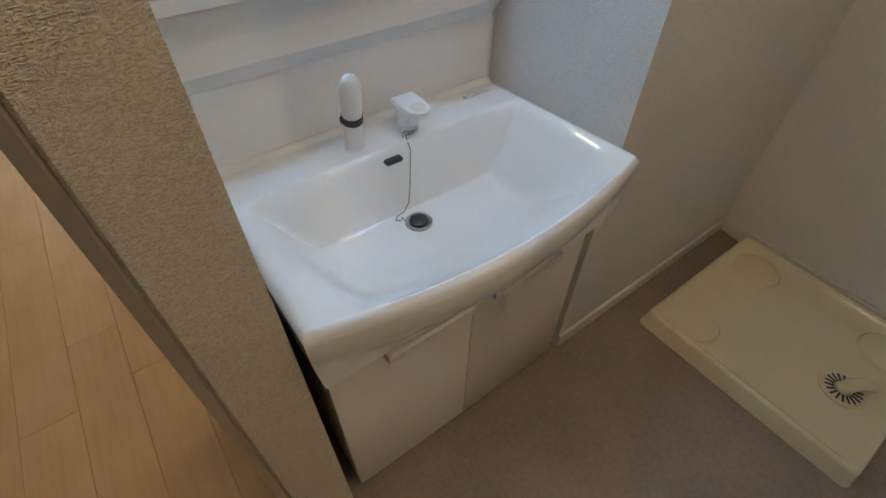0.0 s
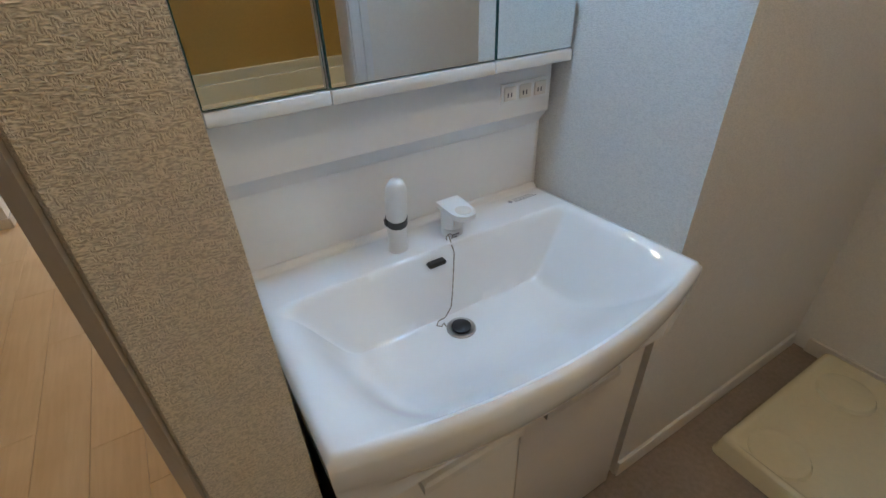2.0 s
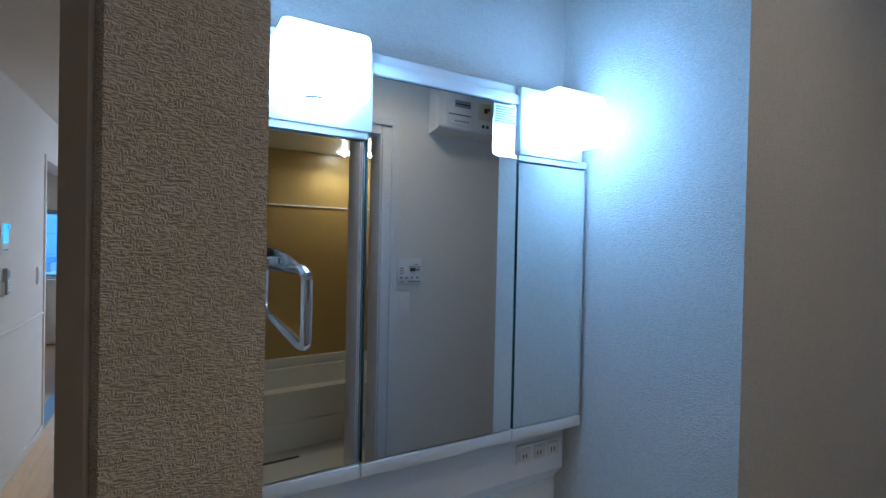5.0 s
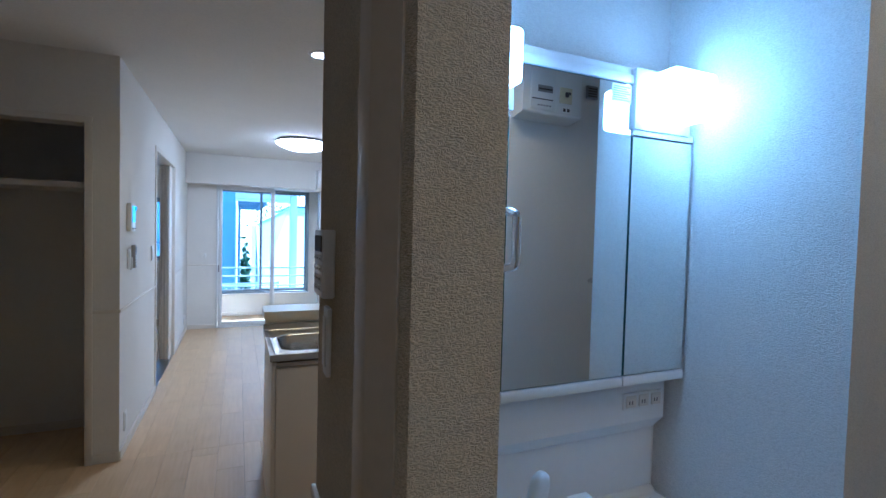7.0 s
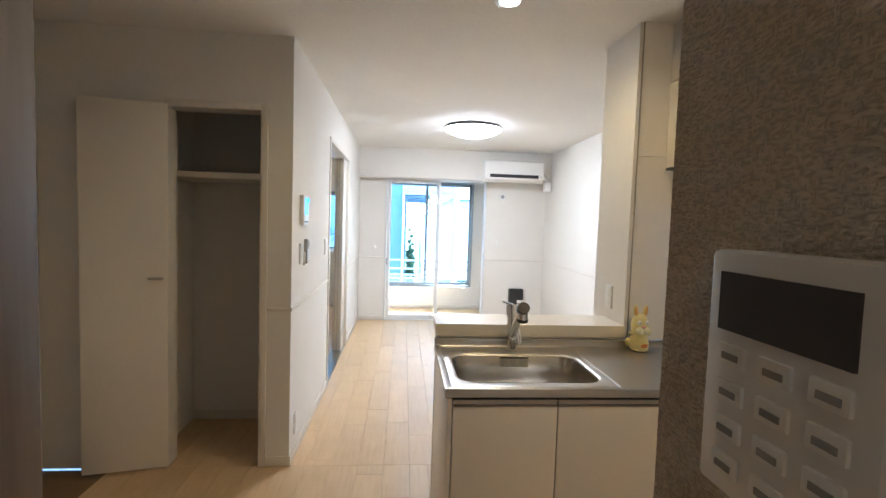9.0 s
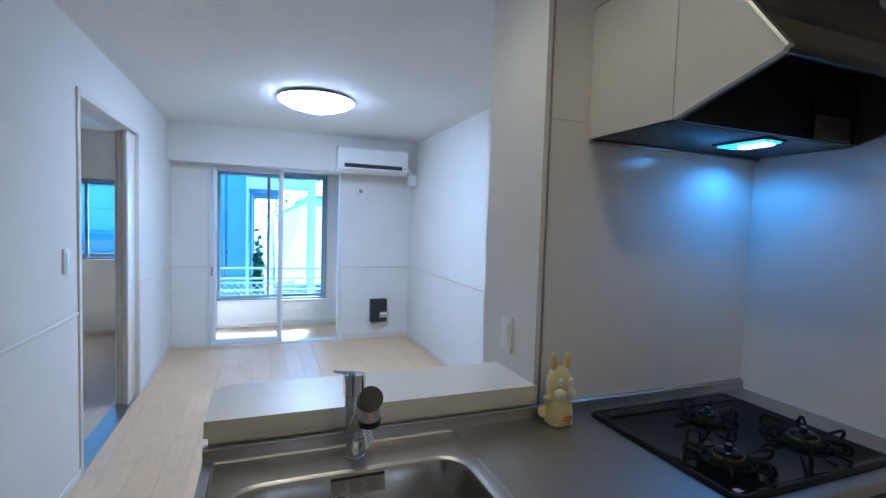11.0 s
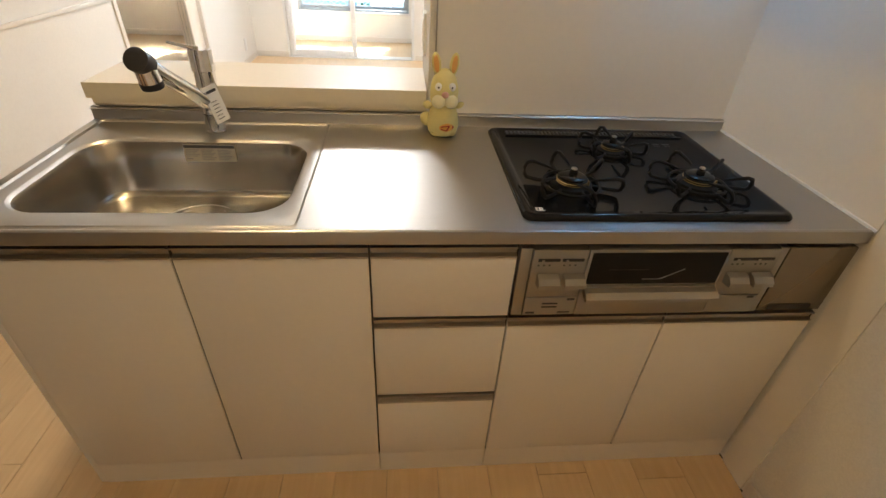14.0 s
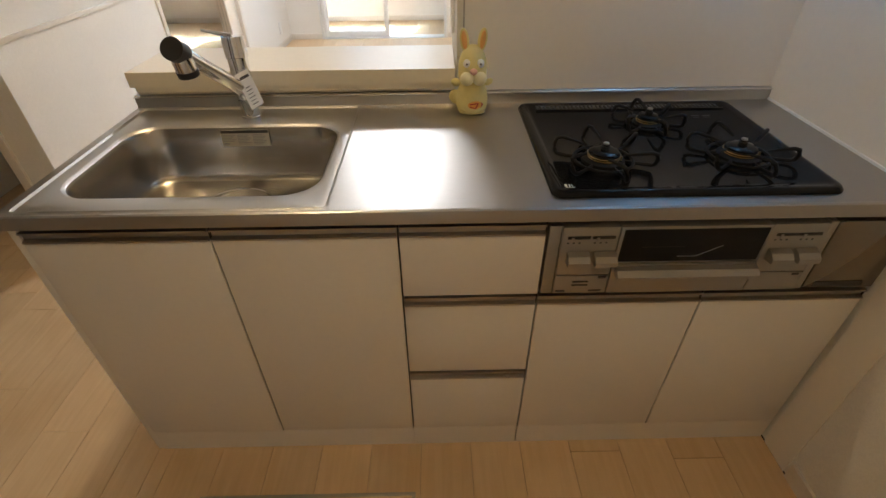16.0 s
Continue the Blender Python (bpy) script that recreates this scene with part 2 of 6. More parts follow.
HOODG = material("brown_grey_hood_panel", (0.10, 0.09, 0.08), 0.4, 0.3, vary=0.05, bump=0.02)
MIRROR = material("mirror_silver", (0.90, 0.93, 0.92), 0.0, 1.0, vary=0.0, bump=0)
MIRROR.node_tree.links.remove(MIRROR.node_tree.nodes["Principled BSDF"].inputs["Roughness"].links[0])
MEDGE = material("mirror_edge_dark_green", (0.05, 0.12, 0.11), 0.2, bump=0)
OCHRE = material("ochre_bath_panel", (0.48, 0.33, 0.10), 0.35, vary=0.06, scale=2, bump=0.02)
BATHW = material("cream_bath_shell", (0.72, 0.70, 0.60), 0.25, vary=0.04, bump=0)
RABY = material("pale_yellow_rubber", (0.70, 0.62, 0.27), 0.65, vary=0.08, bump=0.1)
RABL = material("light_cream_rubber", (0.76, 0.72, 0.48), 0.65, vary=0.05, bump=0.1)
PEACH = material("peach_rubber", (0.74, 0.40, 0.12), 0.65, vary=0.05, bump=0.1)
REDP = material("dark_red_paint", (0.45, 0.05, 0.04), 0.6)
ORANGE = material("orange_paint", (0.78, 0.38, 0.08), 0.6)
PINK = material("pink_paint", (0.72, 0.42, 0.34), 0.6)
WHITEP = material("white_paint", (0.85, 0.85, 0.83), 0.5)
FILM = material("greyish_clear_film", (0.50, 0.48, 0.42), 0.4)
DARKP = material("dark_print", (0.05, 0.05, 0.06), 0.6)
GREYP = material("grey_print", (0.30, 0.30, 0.31), 0.6)
BLUEP = material("blue_print", (0.12, 0.25, 0.50), 0.6)
WINW = material("white_window_frame", (0.72, 0.73, 0.74), 0.35, bump=0.01)
WING = material("grey_blue_aluminium_frame", (0.30, 0.36, 0.41), 0.4, 0.3, bump=0.01)
BLDB = material("blue_grey_siding", (0.36, 0.52, 0.60), 0.7, vary=0.06, bump=0.1)
BLDD = material("slate_blue_siding", (0.17, 0.26, 0.38), 0.7, vary=0.08, bump=0.1)
BLDM = material("mid_blue_siding", (0.23, 0.36, 0.46), 0.7, vary=0.06, bump=0.1)
BLDW = material("pale_render", (0.75, 0.74, 0.70), 0.8, vary=0.05, bump=0.1)
GROUND = material("pale_concrete", (0.45, 0.44, 0.42), 0.9, vary=0.15, scale=1, bump=0.2)
LEAF = material("foliage_green", (0.05, 0.12, 0.05), 0.6, vary=0.3)
LAMPW = glow("lit_frosted_cover", (0.52, 0.76, 1.0), 3.0)
LAMPC = glow("lit_ceiling_cover", (1.0, 0.94, 0.86), 7.5)
LAMPD = glow("lit_downlight_cover", (1.0, 0.90, 0.76), 6.0)
LAMPH = glow("lit_hood_lens", (0.20, 0.60, 1.0), 0.75)
LAMPT = glow("lit_hood_tube", (0.62, 0.86, 1.0), 1.7)
SCREEN = glow("lit_blue_screen", (0.10, 0.42, 0.85), 0.25)
GLASS = glass("clear_glass")
GLASSG = glass("blue_tinted_glass", (0.70, 0.90, 0.97))


# ---- mesh tools ----
def box(bm, x0, y0, z0, x1, y1, z1, bevel=0.0, seg=2):
    vs = [bm.verts.new(p) for p in itertools.product((x0, x1), (y0, y1), (z0, z1))]
    fs = [bm.faces.new([vs[i] for i in f]) for f in ((0, 1, 3, 2), (4, 6, 7, 5), (0, 4, 5, 1), (2, 3, 7, 6), (0, 2, 6, 4), (1, 5, 7, 3))]
    if bevel:
        edges = list({e for f in fs for e in f.edges})
        bmesh.ops.bevel(bm, geom=edges, offset=bevel, segments=seg, affect="EDGES", profile=0.5)
    return vs


def prism(bm, pts, axis, a, b):
    """Extrudes a flat outline (pairs in the other two axes, in order) from a to b along an axis."""
    def at(p, v):
        q = list(p)
        q.insert(axis, v)
        return q
    lo, hi = [bm.verts.new(at(p, a)) for p in pts], [bm.verts.new(at(p, b)) for p in pts]
    n = len(pts)
    for i in range(n):
        bm.faces.new((lo[i], lo[(i + 1) % n], hi[(i + 1) % n], hi[i]))
    bm.faces.new(lo[::-1])
    bm.faces.new(hi)


def lathe(bm, profile, center=(0, 0, 0), seg=24, m=None):
    """Turns (radius, height) pairs about the z axis; m places it."""
    rings = []
    for r, h in profile:
        if r < 1e-6:
            rings.append([bm.verts.new((0, 0, h))])
        else:
            rings.append([bm.verts.new((r * math.cos(2 * math.pi * k / seg), r * math.sin(2 * math.pi * k / seg), h)) for k in range(seg)])
    for a, b in zip(rings, rings[1:]):
        for k in range(seg):
            q = [a[k % len(a)], a[(k + 1) % len(a)], b[(k + 1) % len(b)], b[k % len(b)]]
            q = list(dict.fromkeys(q))
            if len(q) > 2:
                bm.faces.new(q)
    for ring in (rings[0], rings[-1]):
        if len(ring) > 1:
            bm.faces.new(ring)
    m = Matrix.Translation(center) @ (m or Matrix())
    for ring in rings:
        for v in ring:
            v.co = m @ v.co


def tube(bm, pts, r, seg=8, closed=False):
    """A round rod along points; r may be a list."""
    pts = [Vector(p) for p in pts]
    n = len(pts)
    rings = []
    up = Vector((0.123, 0.31, 0.94)).normalized()
    for i, p in enumerate(pts):
        a = pts[(i - 1) % n] if (i or closed) else p
        b = pts[(i + 1) % n] if (i < n - 1 or closed) else p
        d = (b - a).normalized()
        u = d.cross(up).normalized()
        v = d.cross(u)
        rad = r[i] if isinstance(r, (list, tuple)) else r
        rings.append([bm.verts.new(p + rad * (math.cos(2 * math.pi * k / seg) * u + math.sin(2 * math.pi * k / seg) * v)) for k in range(seg)])
    for i in range(n if closed else n - 1):
        a, b = rings[i], rings[(i + 1) % n]
        for k in range(seg):
            bm.faces.new((a[k], a[(k + 1) % seg], b[(k + 1) % seg], b[k]))
    if not closed:
        bm.faces.new(rings[0][::-1])
        bm.faces.new(rings[-1])


def ball(bm, c, rx, ry, rz, seg=16, rings=10):
    prof = [(math.sin(math.pi * i / rings), -math.cos(math.pi * i / rings)) for i in range(rings + 1)]
    prof[0], prof[-1] = (0, -1), (0, 1)
    lathe(bm, prof, c, seg, Matrix.Diagonal((rx, ry, rz, 1)))


def rounded(x0, y0, x1, y1, r, n=6):
    pts = []
    for cx, cy, a in ((x1 - r, y1 - r, 0), (x0 + r, y1 - r, 90), (x0 + r, y0 + r, 180), (x1 - r, y0 + r, 270)):
        for k in range(n + 1):
            t = radians(a + 90 * k / n)
            pts.append((cx + r * math.cos(t), cy + r * math.sin(t)))
    return pts


def part(name, bm, mat, parent=None, label="", kind="", smooth=None):
    bmesh.ops.recalc_face_normals(bm, faces=bm.faces)
    me = bpy.data.meshes.new(name)
    bm.to_mesh(me)
    bm.free()
    me.materials.append(mat)
    ob = new(name, me)
    if smooth is not None:
        me.shade_smooth()
        me.set_sharp_from_angle(angle=radians(smooth))
    if parent is not None:
        ob.parent = parent
        if parent.type == "EMPTY":
            ob.matrix_parent_inverse = Matrix.Translation(-parent.location)
    return tagged(ob, label, "", "", kind)


def thing(name, at, label, category, group=""):
    ob = new(name)
    ob.location = at
    ob.empty_display_size = 0.05
    return tagged(ob, label, category, group)


def boxes(name, mat, parent, items, label="", kind="", bevel=0.0, smooth=None):
    bm = bmesh.new()
    for b in items:
        box(bm, *b, bevel=bevel)
    return part(name, bm, mat, parent, label, kind, smooth if smooth is not None else (40 if bevel else None))


def structure(name, mat, items, label="", bevel=0.0):
    return boxes(name, mat, None, items, label, "structure", bevel)


# ---- structure ----
H = 2.43
floor = structure("floor", GAP, [(0.0, -1.6, -0.10, 1.235, 1.0, -0.012), (-1.0, 1.0, -0.10, 1.235, 4.28, -0.012), (1.215, 1.87, -0.10, 3.105, 4.28, -0.012), (-0.6, 4.28, -0.10, 0.4, 4.96, -0.012), (0.4, 4.28, -0.10, 3.105, 9.25, -0.012)], "pale maple plank floor")
floor_washroom = structure("floor_washroom", VINYL, [(1.235, 0.30, -0.10, 3.105, 1.87, 0.0)], "mottled brown vinyl floor")
structure("ceiling", CEIL, [(-2.8, -1.7, H, 3.3, 9.35, H + 0.1)], "white papered ceiling")
structure("wall_left", PAPER_SOFT, [(0.304, 4.281, 0, 0.434, 5.596, H), (0.304, 5.596, 2.079, 0.434, 6.864, H), (0.304, 6.864, 0, 0.434, 9.23, H)], "white papered wall with a doorway")
structure("wall_closet", PAPER_SOFT, [(0.265, 4.28, 0, 0.432, 4.40, H), (-0.24, 4.28, 2.055, 0.265, 4.40, H), (-0.9, 4.28, 0, -0.24, 4.40, H)], "white papered wall round the closet opening")
structure("wall_closet_inside", PAPER_SOFT, [(-0.46, 4.40, 0, -0.375, 5.02, H), (-0.375, 4.94, 0, 0.304, 5.02, H)], "papered inside of the closet")
structure("wall_entry_west", PAPER_SOFT, [(-1.0, 1.46, 0, -0.9, 4.40, H)])
structure("wall_entry_south", PAPER_SOFT, [(-1.0, 1.36, 0, 0.42, 1.458, H), (0.42, 1.36, 2.06, 1.213, 1.458, H)])
structure("wall_hall_west", PAPER_SOFT, [(0.20, -1.6, 0, 0.30, 1.36, H)])
structure("wall_hall_south", PAPER_SOFT, [(0.20, -1.7, 0, 3.2, -1.6, H)])
bm = bmesh.new()
prism(bm, [(1.233, 1.463), (1.247, 1.424), (1.254, 1.406), (1.367, 1.406), (1.367, 1.863), (1.378, 1.863), (1.378, 1.880), (1.233, 1.880)], 2, 0, H)
box(bm, 1.215, -0.3, 0, 1.355, 0.56, H)
box(bm, 1.215, 0.56, 2.05, 1.355, 1.406, H)
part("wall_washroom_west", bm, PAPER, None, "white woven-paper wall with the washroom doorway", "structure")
structure("wall_niche", PAPER_SOFT, [(1.378, 1.863, 0, 2.135, 1.880, H)], "papered back of the vanity niche")
structure("wall_niche_side", PAPER_MID, [(2.135, 1.425, 0, 3.103, 1.880, H)], "woven-paper wall beside the vanity")
structure("wall_east", PAPER_SOFT, [(3.105, -1.7, 0, 3.22, 9.35, H)], "white papered wall")
structure("wall_stove", PAPER_SOFT, [(2.165, 3.806, 0, 3.103, 4.18, H)], "white papered wing wall beside the stove")
structure("wall_counter_low", PAPER_SOFT, [(1.240, 3.806, 0, 2.163, 4.00, 0.915)], "low white wall carrying the ledge")
structure("wall_washroom_south", PAPER_SOFT, [(1.357, 0.354, 0, 1.47, 0.454, H), (1.47, 0.354, 2.06, 2.225, 0.454, H), (2.225, 0.354, 0, 3.103, 0.454, H)], "white wall with the bathroom doorway")
structure("beam", PAPER_SOFT, [(0.436, 8.07, 2.025, 3.103, 8.278, H - 0.001)], "white boxed beam above the window")
structure("wall_far", PAPER_SOFT, [(0.436, 8.28, 0, 0.80, 8.38, H), (2.23, 8.28, 0, 3.103, 8.38, H), (0.80, 8.28, 2.03, 2.23, 8.38, H)], "white papered wall with a window door opening")
structure("wall_outer", PAPER_SOFT, [(-2.8, 9.23, 0, -1.25, 9.35, H), (-1.25, 9.23, 0, 0.05, 9.35, 0.90), (-1.25, 9.23, 1.86, 0.05, 9.35, H), (0.05, 9.23, 0, 0.78, 9.35, H), (0.78, 9.23, 0, 2.19, 9.35, 0.36), (0.78, 9.23, 2.07, 2.19, 9.35, H), (2.19, 9.23, 0, 3.103, 9.35, H)], "white papered outer wall with two windows")
structure("wall_room_west", PAPER_SOFT, [(-2.8, 5.02, 0, -2.7, 9.23, H)])
structure("wall_room_south", PAPER_SOFT, [(-2.8, 4.94, 0, -0.461, 5.02, H)])
structure("floor_room", FLOOR, [(-2.8, 4.94, -0.1, 0.434, 9.25, -0.002)], "pale wood floor of the next room")
structure("bath_wall", OCHRE, [(1.30, -1.46, 0.0, 3.05, -1.38, 2.25), (1.30, -1.38, 0.0, 1.37, 0.352, 2.25), (2.98, -1.38, 0, 3.05, 0.352, 2.25)], "ochre panel walls of the bathroom")
structure("bath_floor", BATHW, [(1.37, -1.38, -0.1, 2.98, 0.352, 0.05)], "cream bathroom floor")
structure("bath_ceiling", WPLAST, [(1.30, -1.46, 2.252, 3.05, 0.352, 2.30)], "white bathroom ceiling")


def rail(name, items):
    return structure(name, SATIN, items, "slim white wall rail", 0.002)


rail("trim_rail", [(0.425, 4.272, 0.905, 0.442, 5.56, 0.925)])
rail("trim_rail", [(0.300, 4.272, 0.905, 0.424, 4.282, 0.925)])
rail("trim_rail", [(0.437, 8.271, 0.893, 0.795, 8.281, 0.908)])
rail("trim_rail", [(2.25, 8.271, 0.893, 3.095, 8.281, 0.908)])
rail("trim_rail", [(3.096, 4.19, 0.893, 3.106, 8.27, 0.908)])
rail("trim_rail", [(0.432, 6.92, 0.893, 0.441, 8.27, 0.908)])
rail("trim_rail", [(1.224, 1.532, 0.905, 1.2345, 1.891, 0.925)])
rail("trim_rail", [(1.235, 1.879, 0.905, 3.10, 1.889, 0.925)])


def base(name, x0, y0, x1, y1):
    return structure(name, SATIN, [(x0, y0, 0, x1, y1, 0.06)], "low white skirting", 0.0015)


base("baseboard", 0.433, 4.273, 0.443, 5.56)
base("baseboard", 0.30, 4.272, 0.432, 4.282)
base("baseboard", 0.436, 8.27, 0.80, 8.281)
base("baseboard", 2.26, 8.27, 3.094, 8.281)
base("baseboard", 3.095, 4.182, 3.106, 8.28)
base("baseboard", 3.095, 1.891, 3.106, 3.08)
base("baseboard", 1.235, 1.879, 3.094, 1.890)
base("baseboard", 1.224, 1.532, 1.2345, 1.890)
base("baseboard", 2.136, 1.416, 3.094, 1.4255)
base("baseboard", 3.095, 0.455, 3.106, 1.38)
base("baseboard", 0.433, 6.92, 0.443, 8.27)
base("baseboard", 0.436, 9.221, 3.10, 9.231)
base("baseboard", -2.69, 9.221, 0.30, 9.231)
base("baseboard", -0.374, 4.932, 0.30, 4.941)
base("baseboard", 2.24, 0.453, 3.09, 0.463)
structure("trim_closet", SATIN, [(0.262, 4.268, 0, 0.300, 4.41, 2.055), (-0.245, 4.268, 2.02, 0.262, 4.41, 2.058)], "white closet casing", 0.0015)
structure("trim_doorway", SATIN, [(0.296, 5.562, 0, 0.444, 5.60, 2.115), (0.296, 6.86, 0, 0.444, 6.90, 2.115), (0.296, 5.60, 2.075, 0.444, 6.86, 2.115)], "white doorway casing", 0.002)
structure("trim_threshold", ALU, [(0.31, 5.601, -0.004, 0.43, 6.859, 0.004)], "aluminium floor track")
structure("trim_bath_frame", WINW, [(1.44, 0.33, 0, 1.475, 0.475, 2.06), (2.145, 0.33, 0, 2.224, 0.462, 2.08), (1.475, 0.33, 2.02, 2.145, 0.462, 2.08), (2.150, 0.463, 0, 2.178, 0.476, 2.05), (2.200, 0.4625, 0, 2.236, 0.474, 2.10), (1.43, 0.4625, 2.065, 2.200, 0.474, 2.10)], "white bathroom door frame", 0.002)
structure("trim_jamb", JAMB, [(1.2225, 1.466, 0, 1.2335, 1.53, 2.06)], "smooth grey-beige door jamb board", 0.001)
bm = bmesh.new()
prism(bm, [(1.2210, 1.4635), (1.2195, 1.4625), (1.2430, 1.4220), (1.2465, 1.4240)], 2, 0, 2.05)
part("trim_jamb", bm, JAMB, None, "smooth grey-beige door jamb", "structure")
CHAIN = material("dull_bead_chain", (0.30, 0.27, 0.22), 0.35, 1.0, bump=0)
PANE = material("far_window_glass", (0.50, 0.58, 0.62), 0.2, bump=0)


# ---- washroom ----
def vanity():
    v = thing("vanity_cabinet", (1.75, 1.6, 0), "white washbasin cabinet with two doors standing in a papered niche", "cabinet")
    boxes("body", JAMB, v, [(1.394, 1.4255, 0.06, 2.096, 1.795, 0.56)])
    boxes("filler", GREYL, v, [(2.0965, 1.445, 0.0, 2.1255, 1.455, 0.60)], "grey side filler")
    boxes("filler_cap", GREYL, v, [(2.0865, 1.408, 0.580, 2.1255, 1.444, 0.600)], "small grey cap over the filler", bevel=0.002)
    boxes("plinth", DOORW, v, [(1.395, 1.432, 0.0, 2.096, 1.79, 0.06)])
    # black strip in place of the shade deep in the door gap
    boxes("gap_seal", BLACKP, v, [(1.7285, 1.4165, 0.03, 1.7345, 1.4245, 0.60)], "dark strip standing in for shade between the doors")
    for x0, x1, h0, h1 in ((1.392, 1.730, 1.508, 1.716), (1.733, 2.082, 1.772, 1.972)):
        d = boxes("door", DOORW, v, [(x0, 1.405, 0.022, x1, 1.424, 0.610)], bevel=0.002)
        bm = bmesh.new()
        prism(bm, [(1.4048, 0.574), (1.386, 0.571), (1.381, 0.565), (1.381, 0.548), (1.384, 0.548), (1.387, 0.561), (1.4048, 0.566)], 0, h0, h1)
        box(bm, h0, 1.382, 0.548, h0 + 0.004, 1.4045, 0.572)
        box(bm, h1 - 0.004, 1.382, 0.548, h1, 1.4045, 0.572)
        part("handle", bm, SATIN, d, "long white pull handle")
    return v


def basin():
    b = thing("washbasin", (1.75, 1.6, 0.64), "glossy white wide washbasin with a bowed front rim", "basin")
    bm = bmesh.new()
    nx, ny = 80, 96
    xl, xr = 1.380, 2.130

    def front(u):
        return 1.376 - 0.060 * (1 - (2 * u - 1) ** 2)

    def ss(a):
        a = min(max(a, 0), 1)
        return a * a * (3 - 2 * a)

    def top(x, y, u):
        f = ss((x - xl - 0.018) / 0.150) * ss((xr - 0.020 - x) / 0.115) * ss((1.724 - y) / 0.034) * math.sin(math.pi / 2 * min(max((y - front(u) - 0.014) / 0.27, 0), 1))
        z = 0.786 - 0.028 * (y - 1.36) / 0.5
        z -= (z - 0.603) * f
        if y > 1.80:
            z += 0.012 * ss((y - 1.838) / 0.012)
        edge = min(x - xl, xr - x, y - front(u))
        return z - 0.012 * (1 - ss(edge / 0.013)) ** 2
    grid = []
    for i in range(nx + 1):
        u = i / nx
        x = xl + (xr - xl) * u
        grid.append([bm.verts.new((x, y, top(x, y, u))) for y in (front(u) + (1.861 - front(u)) * j / ny for j in range(ny + 1))])
    for i in range(nx):
        for j in range(ny):
            bm.faces.new((grid[i][j], grid[i + 1][j], grid[i + 1][j + 1], grid[i][j + 1]))
    rim = [grid[0][j] for j in range(ny, -1, -1)] + [grid[i][0] for i in range(1, nx + 1)] + [grid[nx][j] for j in range(1, ny + 1)]
    prev = rim
    for dz, inset in ((0.018, -0.002), (0.045, 0.002), (0.080, 0.012), (0.120, 0.028), (0.160, 0.050), (0.185, 0.072), (0.192, 0.085)):
        ring = []
        for p in rim:
            cx = p.co.x + (0.0 if xl + 0.001 < p.co.x < xr - 0.001 else (0.2 * inset if p.co.x < 1.7 else -0.2 * inset))
            on_front = p.co.y < front((p.co.x - xl) / (xr - xl)) + 0.002
            ring.append(bm.verts.new((cx, min(max(p.co.y, min(p.co.y + inset * 1.1, 1.400)) if on_front else p.co.y + inset * 0.2, 1.861), p.co.z - dz)))
        for a in range(len(rim) - 1):
            bm.faces.new((prev[a], prev[a + 1], ring[a + 1], ring[a]))
        prev = ring
    part("bowl", bm, CERAMIC, b, smooth=60)
    bm = bmesh.new()
    lathe(bm, [(0, 0), (0.032, 0), (0.032, 0.0025), (0.030, 0.004), (0.023, 0.003), (0.022, 0.0), (0, 0.0)], (1.752, 1.640, 0.604), 28)
    part("drain_ring", bm, STEEL, b, "chrome drain ring", smooth=40)
    bm = bmesh.new()
    lathe(bm, [(0, 0), (0.020, 0), (0.021, 0.006), (0.014, 0.009), (0, 0.009)], (1.752, 1.640, 0.606), 24)
    part("plug", bm, BLACKP, b, "black rubber plug", smooth=40)
    bm = bmesh.new()
    prism(bm, rounded(1.714, 0.739, 1.756, 0.750, 0.0054), 1, 1.700, 1.712)
    part("overflow_slot", bm, BLACKP, b, "dark overflow slot")
    return b


def vanity_tap():
    t = thing("washbasin_tap", (1.690, 1.772, 0.775), "white pull-out washbasin tap with a dark collar", "tap")
    bm = bmesh.new()
    tube(bm, [(1.690, 1.775, 0.772), (1.690, 1.772, 0.80), (1.688, 1.765, 0.845)], [0.022, 0.020, 0.020], 18)
    part("stem", bm, WPLAST, t, smooth=40)
    bm = bmesh.new()
    tube(bm, [(1.688, 1.765, 0.846), (1.687, 1.761, 0.862)], 0.0225, 18)
    box(bm, 1.662, 1.757, 0.848, 1.669, 1.769, 0.861, 0.001)
    part("collar", bm, BLACKP, t, "black swivel collar", smooth=40)
    bm = bmesh.new()
    tube(bm, [(1.687, 1.761, 0.863), (1.6855, 1.755, 0.885), (1.683, 1.747, 0.910), (1.680, 1.736, 0.934), (1.678, 1.728, 0.947), (1.676, 1.721, 0.954)], [0.0210, 0.0215, 0.0215, 0.0200, 0.0160, 0.0070], 22)
    part("spout", bm, WPLAST, t, smooth=60)
    return t


